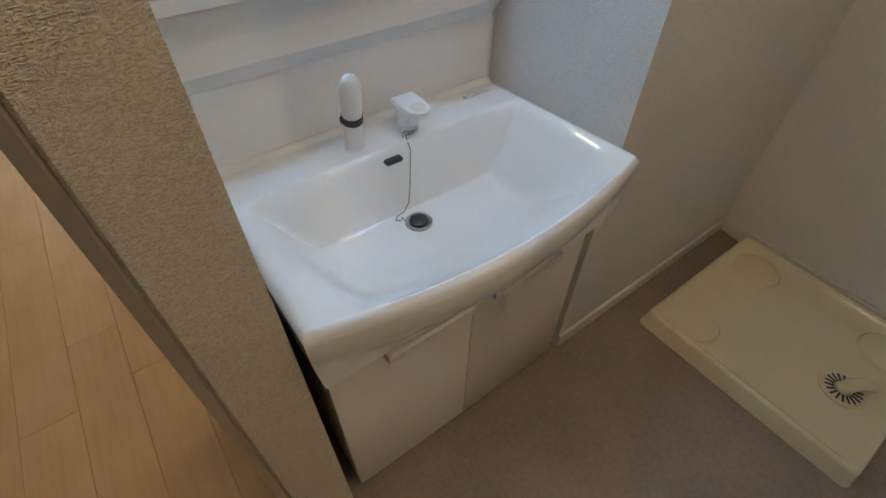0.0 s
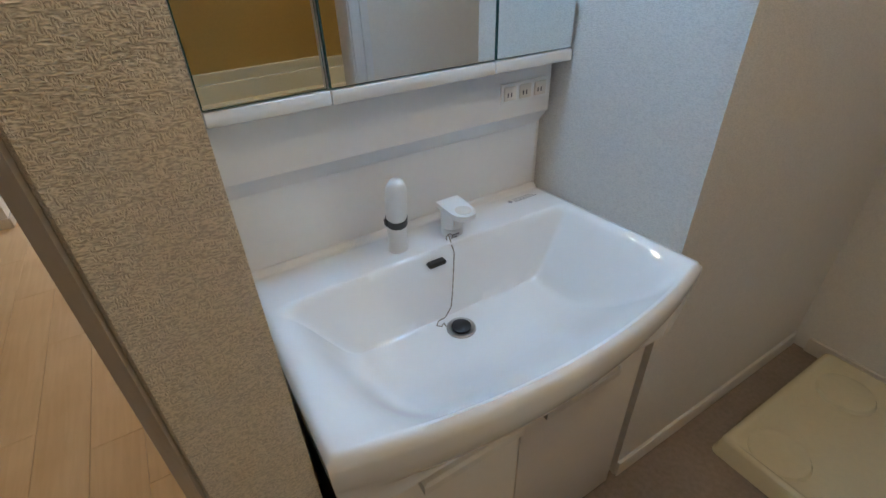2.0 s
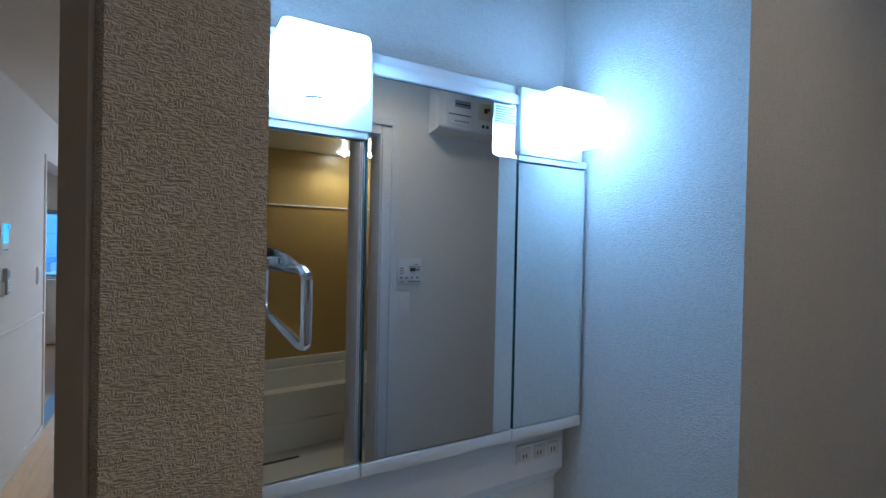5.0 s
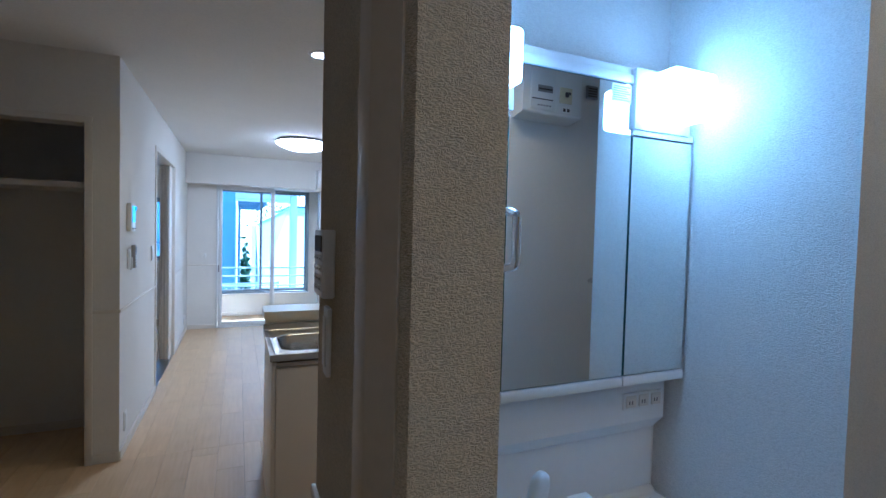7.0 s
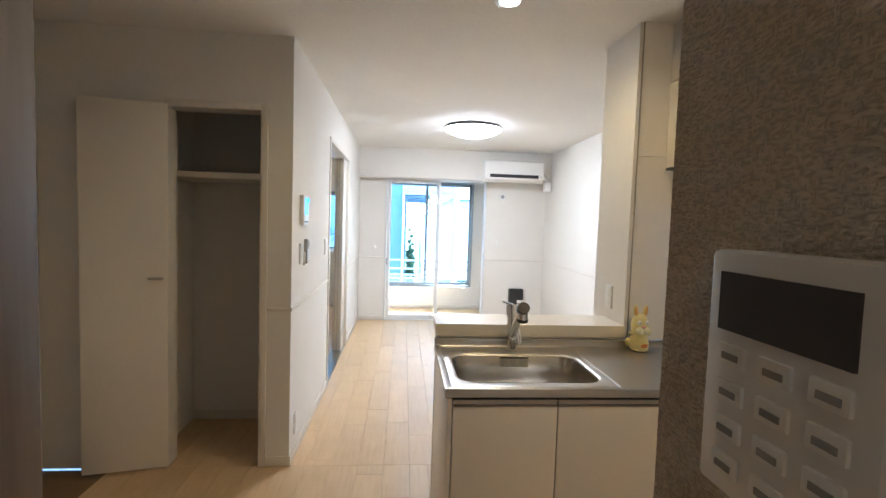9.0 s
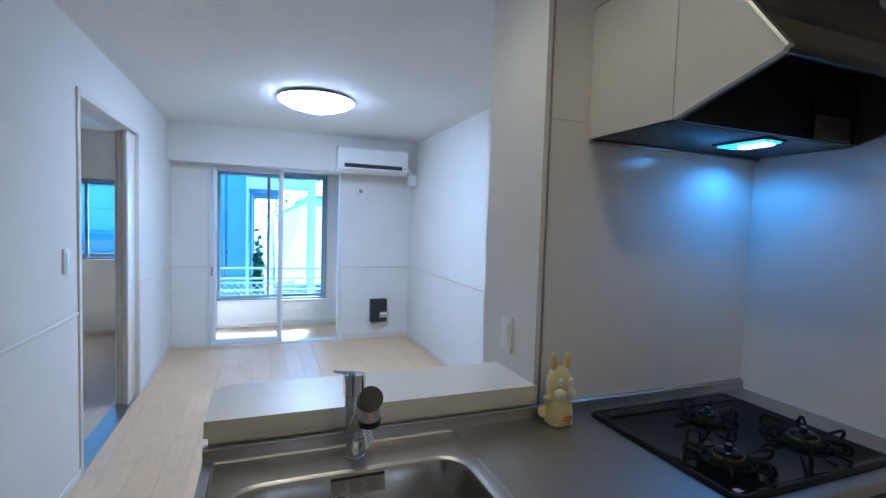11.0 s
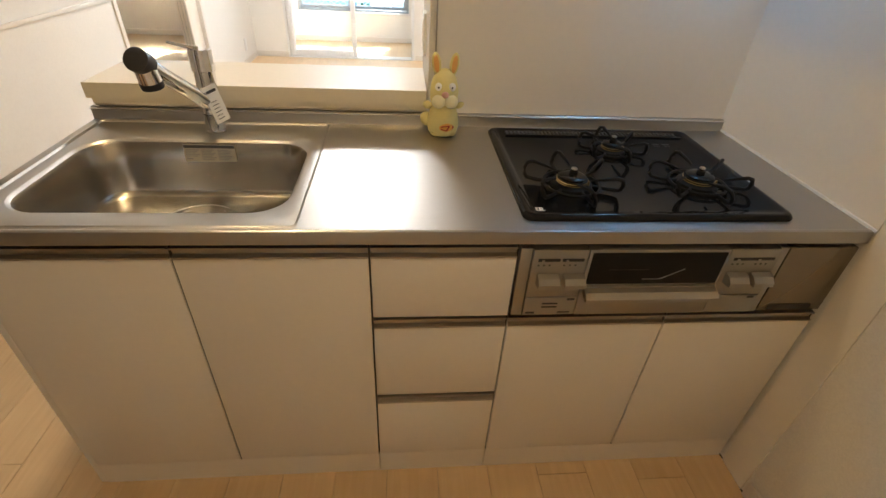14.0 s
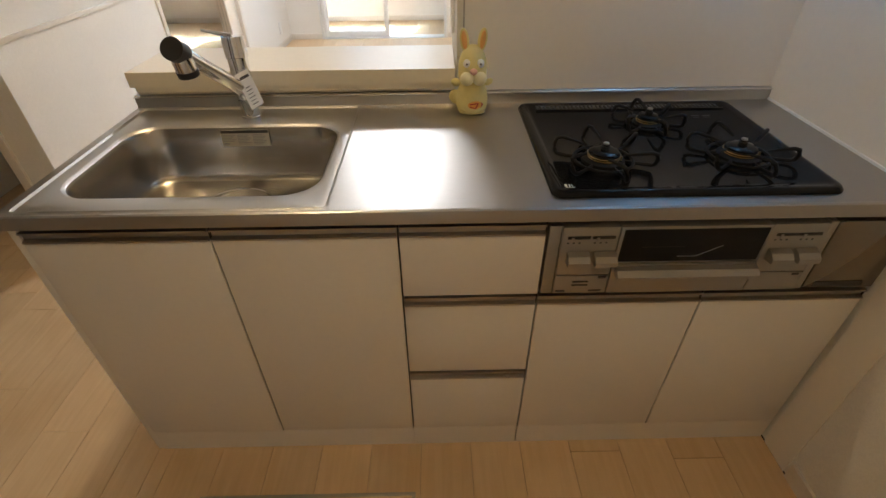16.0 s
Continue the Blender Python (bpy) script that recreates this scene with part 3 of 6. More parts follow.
def vanity_valve():
    t = thing("tap_handle", (1.835, 1.775, 0.775), "white lever mixer valve with a round opening beside the tap", "tap")
    bm = bmesh.new()
    lathe(bm, [(0, 0), (0.024, 0), (0.0235, 0.022), (0, 0.022)], (1.835, 1.775, 0.773))
    part("base", bm, WPLAST, t, "white base with a small grey print", smooth=40)
    bm = bmesh.new()
    box(bm, 1.822, 1.7495, 0.786, 1.838, 1.7515, 0.789)
    box(bm, 1.822, 1.7495, 0.780, 1.832, 1.7515, 0.783)
    part("print", bm, GREYP, t)
    bm = bmesh.new()
    lathe(bm, [(0, 0.0), (0.0240, 0.0), (0.0245, 0.040), (0, 0.040)], (1.835, 1.775, 0.797), 28)
    part("valve_body", bm, WPLAST, t, smooth=40)
    bm = bmesh.new()
    n = 28
    out = [(1.812, 1.803), (1.811, 1.778)] + [(1.838 + 0.027 * math.cos(a), 1.738 + 0.030 * math.sin(a)) for a in [radians(180 + 180 * k / 20) for k in range(21)]] + [(1.868, 1.778), (1.868, 1.803)]
    hole = [(1.840 + 0.0175 * math.cos(2 * math.pi * k / n), 1.737 + 0.0185 * math.sin(2 * math.pi * k / n)) for k in range(n)]
    prism(bm, out, 2, 0.838, 0.849)
    part("lever_plate", bm, WPLAST, t, "white flat lever with a rounded end", smooth=40)
    bm = bmesh.new()
    prism(bm, hole, 2, 0.8492, 0.8500)
    part("lever_inset", bm, SATIN, t, "pale round inset of the lever")
    bm = bmesh.new()
    prism(bm, [(1.7555, 0.805), (1.7505, 0.812), (1.7495, 0.826), (1.7555, 0.838)], 0, 1.824, 1.846)
    part("lever_neck", bm, WPLAST, t, smooth=40)
    bm = bmesh.new()
    pts = []
    src = [(1.812, 1.752, 0.790), (1.806, 1.731, 0.778), (1.800, 1.712, 0.772), (1.793, 1.704, 0.745), (1.786, 1.699, 0.685), (1.778, 1.694, 0.645), (1.762, 1.693, 0.624), (1.744, 1.694, 0.620), (1.734, 1.684, 0.620), (1.742, 1.676, 0.619), (1.752, 1.684, 0.619), (1.750, 1.672, 0.619), (1.760, 1.66, 0.622), (1.770, 1.655, 0.628)]
    for a, b2 in zip(src, src[1:]):
        for k in range(6):
            pts.append(tuple(a[i] + (b2[i] - a[i]) * k / 6 for i in range(3)))
    tube(bm, pts, [0.0010 + 0.0007 * (k % 2) for k in range(len(pts))], 6)
    tube(bm, [(1.812 + 0.008 * math.cos(a), 1.750, 0.786 + 0.008 * math.sin(a)) for a in [k * math.pi / 6 for k in range(12)]], 0.0012, 6, True)
    part("plug_chain", bm, CHAIN, t, "thin bead chain")
    return t


def back_panel():
    p = thing("vanity_backsplash", (1.75, 1.80, 0.775), "smooth white splash panel with a switch and socket strip", "panel")
    bm = bmesh.new()
    prism(bm, [(1.804, 0.787), (1.796, 0.787), (1.796, 0.945), (1.762, 0.985), (1.762, 1.085), (1.804, 1.085)], 0, 1.362, 2.098)
    part("panel_board", bm, WPLAST, p)
    s = boxes("switch_strip", WPLAST, p, [(1.955, 1.757, 1.020, 2.085, 1.762, 1.062)], bevel=0.001)
    for x0 in (1.962, 2.004, 2.046):
        boxes("rocker", SATIN, s, [(x0, 1.754, 1.026, x0 + 0.032, 1.757, 1.056)], bevel=0.001)
        boxes("slot_mark", DARKP, s, [(x0 + 0.008, 1.7535, 1.034, x0 + 0.011, 1.7545, 1.043), (x0 + 0.017, 1.7535, 1.034, x0 + 0.020, 1.7545, 1.043)])
    bm = bmesh.new()
    for k in range(3):
        box(bm, 1.984, 1.724 + 0.0055 * k, 0.7912, 2.050 - 0.006 * k, 1.7255 + 0.0055 * k, 0.7918)
    lathe(bm, [(0, 0), (0.006, 0), (0.006, 0.0006), (0, 0.0006)], (1.974, 1.730, 0.7912), 12)
    part("care_print", bm, GREYP, p, "small grey printed note")
    return p


def mirror_cabinet():
    c = thing("mirror_cabinet", (1.74, 1.78, 1.09), "three-panel white mirror cabinet above the washbasin", "mirror")
    boxes("body", WPLAST, c, [(1.378, 1.758, 1.112, 2.108, 1.804, 1.80)], bevel=0.002)
    boxes("top_band", WPLAST, c, [(1.378, 1.752, 1.805, 2.108, 1.804, 1.842)], bevel=0.003)
    boxes("top_lip", WPLAST, c, [(1.575, 1.744, 1.802, 1.909, 1.757, 1.822)], bevel=0.002)
    for x0, x1 in ((1.378, 1.573), (1.575, 1.909), (1.911, 2.112)):
        boxes("lower_rail", WPLAST, c, [(x0, 1.745, 1.088, x1, 1.762, 1.112)], bevel=0.003)
    for i, (x0, x1, zt) in enumerate(((1.378, 1.5705, 1.682), (1.575, 1.908, 1.800), (1.912, 2.110, 1.682))):
        d = boxes("mirror_door", MEDGE, c, [(x0, 1.7485, 1.114, x1, 1.757, zt)])
        boxes("mirror_pane", MIRROR, d, [(x0 + 0.0015, 1.7470, 1.1155, x1 - 0.0015, 1.7482, zt - 0.0015)], "clear mirror glass")
        if i == 0:
            d.matrix_parent_inverse = d.matrix_parent_inverse @ pose(1.474, 1.750, 0, 0, 0, 1.9) @ pose(-1.474, -1.750, 0)
    for x0, x1 in ((1.378, 1.574), (1.909, 2.108)):
        boxes("lamp_rail", WPLAST, c, [(x0, 1.742, 1.684, x1, 1.762, 1.700)], bevel=0.002)
    bm = bmesh.new()
    box(bm, 1.845, 1.7462, 1.755, 1.903, 1.7468, 1.796)
    part("sticker", bm, WHITEP, c, "white printed sticker on the mirror")
    bm = bmesh.new()
    for k in range(7):
        box(bm, 1.849, 1.7456, 1.759 + 0.005 * k, 1.849 + 0.05 - 0.006 * (k % 3), 1.7461, 1.7612 + 0.005 * k)
    part("sticker_print", bm, GREYP, c)
    return c


def vanity_lamp(x0, x1, y0, z0):
    l = thing("vanity_lamp", ((x0 + x1) / 2, 1.77, z0), "lit frosted cube wall lamp on a white base above the mirror", "lamp", "lamps over the mirror")
    boxes("lamp_base", WPLAST, l, [(x0 - 0.010, 1.764, 1.690, x1 + 0.036, 1.790, 1.832)], bevel=0.003)
    shade = boxes("shade", LAMPW, l, [(x0, y0, z0, x1, 1.7635, z0 + 0.104)], "lit frosted white cube", bevel=0.012)
    if x0 < 1.5:
        bm = bmesh.new()
        prism(bm, [(x0 + 0.056 + 0.016 * math.cos(a), y0 + 0.030 + 0.016 * math.sin(a)) for a in [radians(180 + 9 * k) for k in range(15)]] + [(x0 + 0.057 + 0.012 * math.cos(a), y0 + 0.032 + 0.012 * math.sin(a)) for a in [radians(306 - 9 * k) for k in range(15)]], 2, z0 - 0.0012, z0 + 0.001)
        part("finger_notch", bm, GREYP, shade, "small crescent notch")
    return l


def towel_bar():
    t = thing("towel_ring", (1.37, 1.6, 1.43), "chrome towel ring under a wall bracket on a papered wall", "towel rail")
    bm = bmesh.new()
    pts = [(1.412, 1.577 + 0.125 * a, 1.431 + 0.032 * b + 0.006 * (a < 0) * b) for a, b in rounded(-1, -1, 1, 1, 0.22, 4)]
    tube(bm, pts, 0.0058, 10, True)
    part("loop", bm, CHROME, t, smooth=60)
    bm = bmesh.new()
    prism(bm, [(1.462, 1.469), (1.497, 1.475), (1.55, 1.483), (1.60, 1.487), (1.70, 1.491), (1.742, 1.491), (1.742, 1.466), (1.55, 1.468)], 0, 1.4095, 1.4135)
    box(bm, 1.3765, 1.58, 1.468, 1.4090, 1.66, 1.478, 0.001)
    part("bracket", bm, CHROME, t, "chrome bracket plate", smooth=40)
    boxes("wall_plate", CHROME, t, [(1.3675, 1.53, 1.440, 1.376, 1.69, 1.490)], bevel=0.003)
    return t


def washer_pan():
    p = thing("washing_machine_pan", (2.74, 0.98, 0), "cream plastic washing machine tray on the brown vinyl floor", "tray")
    bm = bmesh.new()
    x0, y0, x1, y1 = 2.438, 0.646, 3.090, 1.326
    rings = []
    for inset, z, r in ((0, 0, 0.02), (0.0, 0.006, 0.02), (0.006, 0.012, 0.02), (0.010, 0.055, 0.02), (0.016, 0.062, 0.02), (0.026, 0.062, 0.02), (0.036, 0.052, 0.03), (0.06, 0.034, 0.04), (0.10, 0.030, 0.04)):
        rings.append([bm.verts.new((x, y, z)) for x, y in rounded(x0 + inset, y0 + inset, x1 - inset, y1 - inset, r, 4)])
    for a, b in zip(rings, rings[1:]):
        for k in range(len(a)):
            j = (k + 1) % len(a)
            bm.faces.new((a[k], a[j], b[j], b[k]))
    bm.faces.new(rings[-1])
    part("tray", bm, CREAM, p, smooth=50)
    for cx, cy, a in ((2.56, 1.20, 0), (2.96, 1.20, 0), (2.96, 0.76, 0)):
        bm = bmesh.new()
        lathe(bm, [(0, 0.030), (0.085, 0.030), (0.078, 0.042), (0.066, 0.046), (0, 0.046)], (cx, cy, 0))
        part("foot_pad", bm, CREAM, p, smooth=40)
    bm = bmesh.new()
    lathe(bm, [(0, 0.030), (0.066, 0.030), (0.066, 0.036), (0.060, 0.038), (0.056, 0.034), (0, 0.034)], (2.715, 0.79, 0), 32)
    d = part("drain", bm, CREAM, p, "round cream drain cover", smooth=40)
    bm = bmesh.new()
    for k in range(18):
        a = 2 * math.pi * k / 18
        vs = box(bm, -0.013, -0.0028, 0.0345, 0.013, 0.0028, 0.0362)
        m = pose(2.715, 0.79, 0, 0, 0, math.degrees(a)) @ pose(0.038, 0, 0)
        for v in vs:
            v.co = m @ v.co
    part("drain_slots", bm, DARKP, d)
    bm = bmesh.new()
    tube(bm, [(2.715, 0.79, 0.036), (2.717, 0.785, 0.062), (2.735, 0.765, 0.075), (2.757, 0.742, 0.07)], [0.022, 0.022, 0.018, 0.016], 14)
    part("elbow", bm, CREAM, d, smooth=50)
    return p


def moved(ob, x, y, z):
    """Moves a thing with its parts."""
    ob.location += Vector((x, y, z))
    return ob


moved(vanity(), 0.008, 0.012, 0)
basin()
moved(vanity_tap(), -0.008, 0.0, -0.014)
moved(vanity_valve(), -0.022, -0.008, -0.016)
moved(back_panel(), 0.018, 0.056, -0.016)
moved(mirror_cabinet(), 0.016, 0.028, -0.006)
vanity_lamp(1.423, 1.560, 1.672, 1.713)
vanity_lamp(1.933, 2.068, 1.664, 1.706)
towel_bar()
washer_pan()

db = thing("distribution_board", (2.59, 0.46, 2.05), "white electrical distribution board high on the washroom wall", "electrical panel")
bm = bmesh.new()
prism(bm, [(0.455, 2.055), (0.553, 2.072), (0.560, 2.080), (0.560, 2.312), (0.552, 2.320), (0.455, 2.320)], 0, 2.405, 2.778)
part("case", bm, WPLAST, db)
boxes("cover", WPLAST, db, [(2.450, 0.5605, 2.095, 2.600, 0.568, 2.305)], bevel=0.003)
boxes("breaker_window", GREYP, db, [(2.490, 0.5685, 2.180, 2.582, 0.571, 2.215)], bevel=0.001)
boxes("breaker_row", DARKP, db, [(2.494, 0.5715, 2.192, 2.578, 0.573, 2.199), (2.455, 0.5685, 2.141, 2.585, 0.5705, 2.1455)])
boxes("print", GREYP, db, [(2.49 + 0.018 * k, 0.5685, 2.108, 2.502 + 0.018 * k, 0.5695, 2.116) for k in range(5)])
boxes("main_breaker", CREAM, db, [(2.632, 0.5605, 2.140, 2.708, 0.570, 2.222)], "cream main breaker", bevel=0.002)
boxes("breaker_toggle", DARKP, db, [(2.662, 0.5705, 2.172, 2.680, 0.582, 2.196), (2.684, 0.5705, 2.186, 2.698, 0.574, 2.200)], bevel=0.001)
boxes("label_plate", WHITEP, db, [(2.650, 0.5605, 2.092, 2.715, 0.563, 2.122)], bevel=0.001)
boxes("label_print", DARKP, db, [(2.656 + 0.026 * k, 0.5635, 2.098, 2.672 + 0.026 * k, 0.5645, 2.114) for k in range(2)])
va = thing("wall_vent_cover", (2.93, 0.46, 2.26), "small dark square vent high on the wall", "vent")
boxes("vent_frame", GREYP, va, [(2.893, 0.455, 2.225, 2.970, 0.470, 2.298)], bevel=0.002)
boxes("vent_slats", DARKP, va, [(2.900, 0.4705, 2.235 + 0.014 * k, 2.963, 0.473, 2.243 + 0.014 * k) for k in range(4)])
wt = thing("laundry_tap", (2.97, 0.46, 1.18), "small chrome laundry tap on the white wall", "tap")
bm = bmesh.new()
tube(bm, [(2.97, 0.455, 1.18), (2.97, 0.52, 1.18)], 0.012, 12)
tube(bm, [(2.97, 0.51, 1.185), (2.97, 0.51, 1.13)], 0.010, 12)
part("tap_body", bm, CHROME, wt, smooth=50)
boxes("tap_lever", CHROME, wt, [(2.93, 0.50, 1.195, 2.975, 0.515, 1.203)], bevel=0.002)


def switch_plate(name, x, y, z, nx, ny, w, h, depth, label, category="switch", mat=None, rockers=1):
    """A plate on a wall, facing the level direction (nx, ny)."""
    s = thing(name, (x, y, z), label, category)
    tx, ty = -ny, nx

    def slab(a0, a1, d0, d1, z0, z1):
        xs = [x + tx * a0 + nx * d0, x + tx * a1 + nx * d1]
        ys = [y + ty * a0 + ny * d0, y + ty * a1 + ny * d1]
        return (min(xs), min(ys), z0, max(xs), max(ys), z1)
    boxes("plate", mat or WPLAST, s, [slab(-w / 2, w / 2, 0, depth, z - h / 2, z + h / 2)], bevel=0.0015)
    rh = (h - 0.03) / rockers
    for k in range(rockers):
        z0 = z - h / 2 + 0.015 + rh * k
        boxes("rocker", WPLAST, s, [slab(-w * 0.28, w * 0.28, depth, depth + 0.003, z0 + 0.001, z0 + rh - 0.001)], bevel=0.001)
    return s, slab


bc = thing("bath_controller", (2.307, 0.455, 1.365), "white bath heater control panel with small keys", "control panel")
boxes("case", WPLAST, bc, [(2.240, 0.455, 1.300, 2.372, 0.473, 1.426)], bevel=0.003)
boxes("display", DARKP, bc, [(2.308, 0.4735, 1.362, 2.338, 0.475, 1.378)])
boxes("display_frame", GREYP, bc, [(2.300, 0.4735, 1.381, 2.366, 0.4745, 1.386), (2.342, 0.4735, 1.364, 2.362, 0.4745, 1.376), (2.330, 0.4735, 1.394, 2.352, 0.4745, 1.398)])
boxes("key", GREYP, bc, [(2.252, 0.4735, 1.350 + 0.012 * k, 2.274, 0.4745, 1.356 + 0.012 * k) for k in range(3)])
boxes("key", GREYP, bc, [(2.254 + 0.029 * k, 0.4735, 1.326, 2.268 + 0.029 * k, 0.4745, 1.335) for k in range(4)])
boxes("lower_print", DARKP, bc, [(2.254, 0.4735, 1.310, 2.276, 0.4742, 1.313), (2.300, 0.4735, 1.310, 2.364, 0.4742, 1.314)])
switch_plate("light_switch", 2.276, 0.455, 1.198, 0, 1, 0.074, 0.124, 0.009, "white wide rocker light switch on the washroom wall")

tub = thing("bathtub", (2.18, -1.05, 0.05), "cream bathtub with a flat apron under an ochre wall", "bathtub")
bm = bmesh.new()
rings = []
for (x0, y0, x1, y1, r, z) in ((1.372, -1.379, 2.978, -0.72, 0.01, 0.05), (1.372, -1.379, 2.978, -0.712, 0.01, 0.445), (1.372, -1.379, 2.978, -0.706, 0.02, 0.452), (1.378, -1.379, 2.972, -0.706, 0.02, 0.462), (1.46, -1.31, 2.90, -0.80, 0.12, 0.462), (1.55, -1.25, 2.82, -0.86, 0.1, 0.12)):
    rings.append([bm.verts.new((x, y, z)) for x, y in rounded(x0, y0, x1, y1, r, 5)])
for a, b in zip(rings, rings[1:]):
    for k in range(len(a)):
        bm.faces.new((a[k], a[(k + 1) % len(a)], b[(k + 1) % len(a)], b[k]))
bm.faces.new(rings[-1])
part("tub_shell", bm, BATHW, tub, smooth=40)
boxes("apron_panel", BATHW, tub, [(1.372, -0.718, 0.055, 1.90, -0.704, 0.244), (1.904, -0.718, 0.055, 2.978, -0.704, 0.244)], bevel=0.002)
boxes("rear_shelf", BATHW, tub, [(1.372, -1.378, 0.462, 2.978, -1.34, 0.537)], bevel=0.004)
structure("trim_bath_joint", WPLAST, [(1.371, -1.380, 1.79, 2.979, -1.372, 1.80)], "slim joint between wall panels")
boxes("floor_drain", DARKP, tub, [(1.83, -0.600, 0.0505, 2.20, -0.572, 0.0525)], "dark floor drain slot under the apron")
bl = thing("bath_downlight", (2.73, -1.22, 2.25), "lit round downlight in the bathroom ceiling", "lamp")
bm = bmesh.new()
lathe(bm, [(0, -0.006), (0.055, -0.006), (0.058, 0.0), (0, 0.0)], (2.73, -1.22, 2.251))
part("lens", bm, LAMPD, bl, smooth=40)


# ---- kitchen ----
def counter_ledge():
    c = thing("counter_ledge", (1.7, 3.9, 0.92), "white counter ledge with a cream edge on a low wall", "counter")
    bm = bmesh.new()
    pts = [(2.16, 3.785), (2.16, 4.045)] + [(1.285 + 0.06 * math.cos(a), 3.985 + 0.06 * math.sin(a)) for a in [radians(90 + 11.25 * k) for k in range(9)]] + [(1.225, 3.785)]
    prism(bm, pts, 2, 0.9165, 0.957)
    part("ledge_top", bm, TOPLAM, c, smooth=30)
    boxes("edge_band", EDGE, c, [(1.225, 3.7815, 0.916, 2.16, 3.7845, 0.958)], "cream edge band")
    bm = bmesh.new()
    prism(bm, [(3.790, 0.916), (3.790, 0.900), (3.797, 0.891), (3.805, 0.891), (3.805, 0.916)], 0, 1.234, 2.16)
    part("under_ledge", bm, EDGE, c, "cream moulding under the ledge")
    return c


def worktop():
    w = thing("kitchen_worktop", (2.17, 3.5, 0.82), "brushed stainless steel worktop with a built-in sink", "worktop")
    X0, X1, Y0, Y1, Z = 1.222, 3.100, 3.194, 3.800, 0.855
    sx0, sy0, sx1, sy1 = 1.276, 3.273, 1.850, 3.656
    bm = bmesh.new()
    n = 6
    outer = rounded(X0 + 0.02, Y0 + 0.02, 1.882, Y1 - 0.02, 0.012, n)
    ridge = rounded(X0 + 0.0222, Y0 + 0.0222, 1.8798, Y1 - 0.0222, 0.012, n)
    deck = rounded(X0 + 0.0245, Y0 + 0.0245, 1.8775, Y1 - 0.0245, 0.012, n)
    groove = rounded(X0 + 0.0265, Y0 + 0.0265, 1.8755, Y1 - 0.0265, 0.012, n)
    deck_in = rounded(X0 + 0.030, Y0 + 0.040, 1.872, Y1 - 0.032, 0.014, n)
    hold = rounded(sx0 - 0.002, sy0 - 0.002, sx1 + 0.002, sy1 + 0.002, 0.087, n)
    hole = rounded(sx0, sy0, sx1, sy1, 0.085, n)
    lip = rounded(sx0 + 0.006, sy0 + 0.006, sx1 - 0.006, sy1 - 0.006, 0.08, n)
    rings = [[bm.verts.new((x, y, z)) for x, y in pts] for pts, z in ((outer, Z), (ridge, Z + 0.0016), (deck, Z - 0.001), (groove, Z - 0.003), (deck_in, Z - 0.003), (hold, Z - 0.003), (hole, Z - 0.004), (lip, Z - 0.009))]
    for a, b in zip(rings, rings[1:]):
        for k in range(len(a)):
            bm.faces.new((a[k], a[(k + 1) % len(a)], b[(k + 1) % len(a)], b[k]))
    ring0 = rings[0]
    c = [bm.verts.new(p) for p in ((1.882, Y1, Z), (X0, Y1, Z), (X0, Y0 + 0.012, Z), (1.882, Y0 + 0.012, Z))]
    m = n + 1
    for q in range(4):
        a, b = c[q], c[(q + 1) % 4]
        seg = ring0[q * m:(q + 1) * m]
        for u, v in zip(seg, seg[1:]):
            bm.faces.new((a, u, v))
        nxt = ring0[((q + 1) % 4) * m]
        bm.faces.new((a, seg[-1], nxt, b))
    r0, r1, r2 = (3.100, Y1), (3.100, Y0 + 0.012), None
    e = [bm.verts.new((3.100, Y1, Z)), bm.verts.new((3.100, Y0 + 0.012, Z))]
    bm.faces.new((c[0], c[3], e[1], e[0]))
    edge = [(Y0 + 0.012, Z), (Y0 + 0.006, Z + 0.002), (Y0 + 0.001, Z), (Y0, Z - 0.006), (Y0, Z - 0.029), (Y0 + 0.003, Z - 0.031), (Y0 + 0.02, Z - 0.031)]
    rows = [[bm.verts.new((x, y, z)) for y, z in edge] for x in (X0, X1)]
    for k in range(len(edge) - 1):
        bm.faces.new((rows[0][k], rows[0][k + 1], rows[1][k + 1], rows[1][k]))
    side = [bm.verts.new(p) for p in ((X0, Y0 + 0.001, Z), (X0, Y1, Z), (X0, Y1, Z - 0.031), (X0, Y0 + 0.001, Z - 0.031))]
    bm.faces.new(side)
    part("top_sheet", bm, STEEL, w, smooth=35)
    boxes("core", GREYP, w, [(X0 + 0.004, Y0 + 0.02, Z - 0.030, sx0 - 0.02, Y1, Z - 0.012), (sx1 + 0.02, Y0 + 0.02, Z - 0.030, X1, Y1, Z - 0.012)])
    bm = bmesh.new()
    prism(bm, [(3.784, Z - 0.002), (3.787, Z + 0.004), (3.788, 0.886), (3.792, 0.889), (3.804, 0.889), (3.804, Z - 0.002)], 0, X0, X1)
    part("upstand", bm, STEEL, w, "low steel upstand", smooth=35)
    bm = bmesh.new()
    box(bm, X0, 3.78, 0.8855, X1, 3.787, 0.8885, 0.001)
    part("upstand_lip", bm, CHROME, w)
    # sink bowl
    s = boxes("sink_flange", STEEL, w, [(sx0 - 0.02, sy0 - 0.02, Z - 0.022, sx0 - 0.012, sy1 + 0.02, Z - 0.016)])
    bm = bmesh.new()
    rings = []
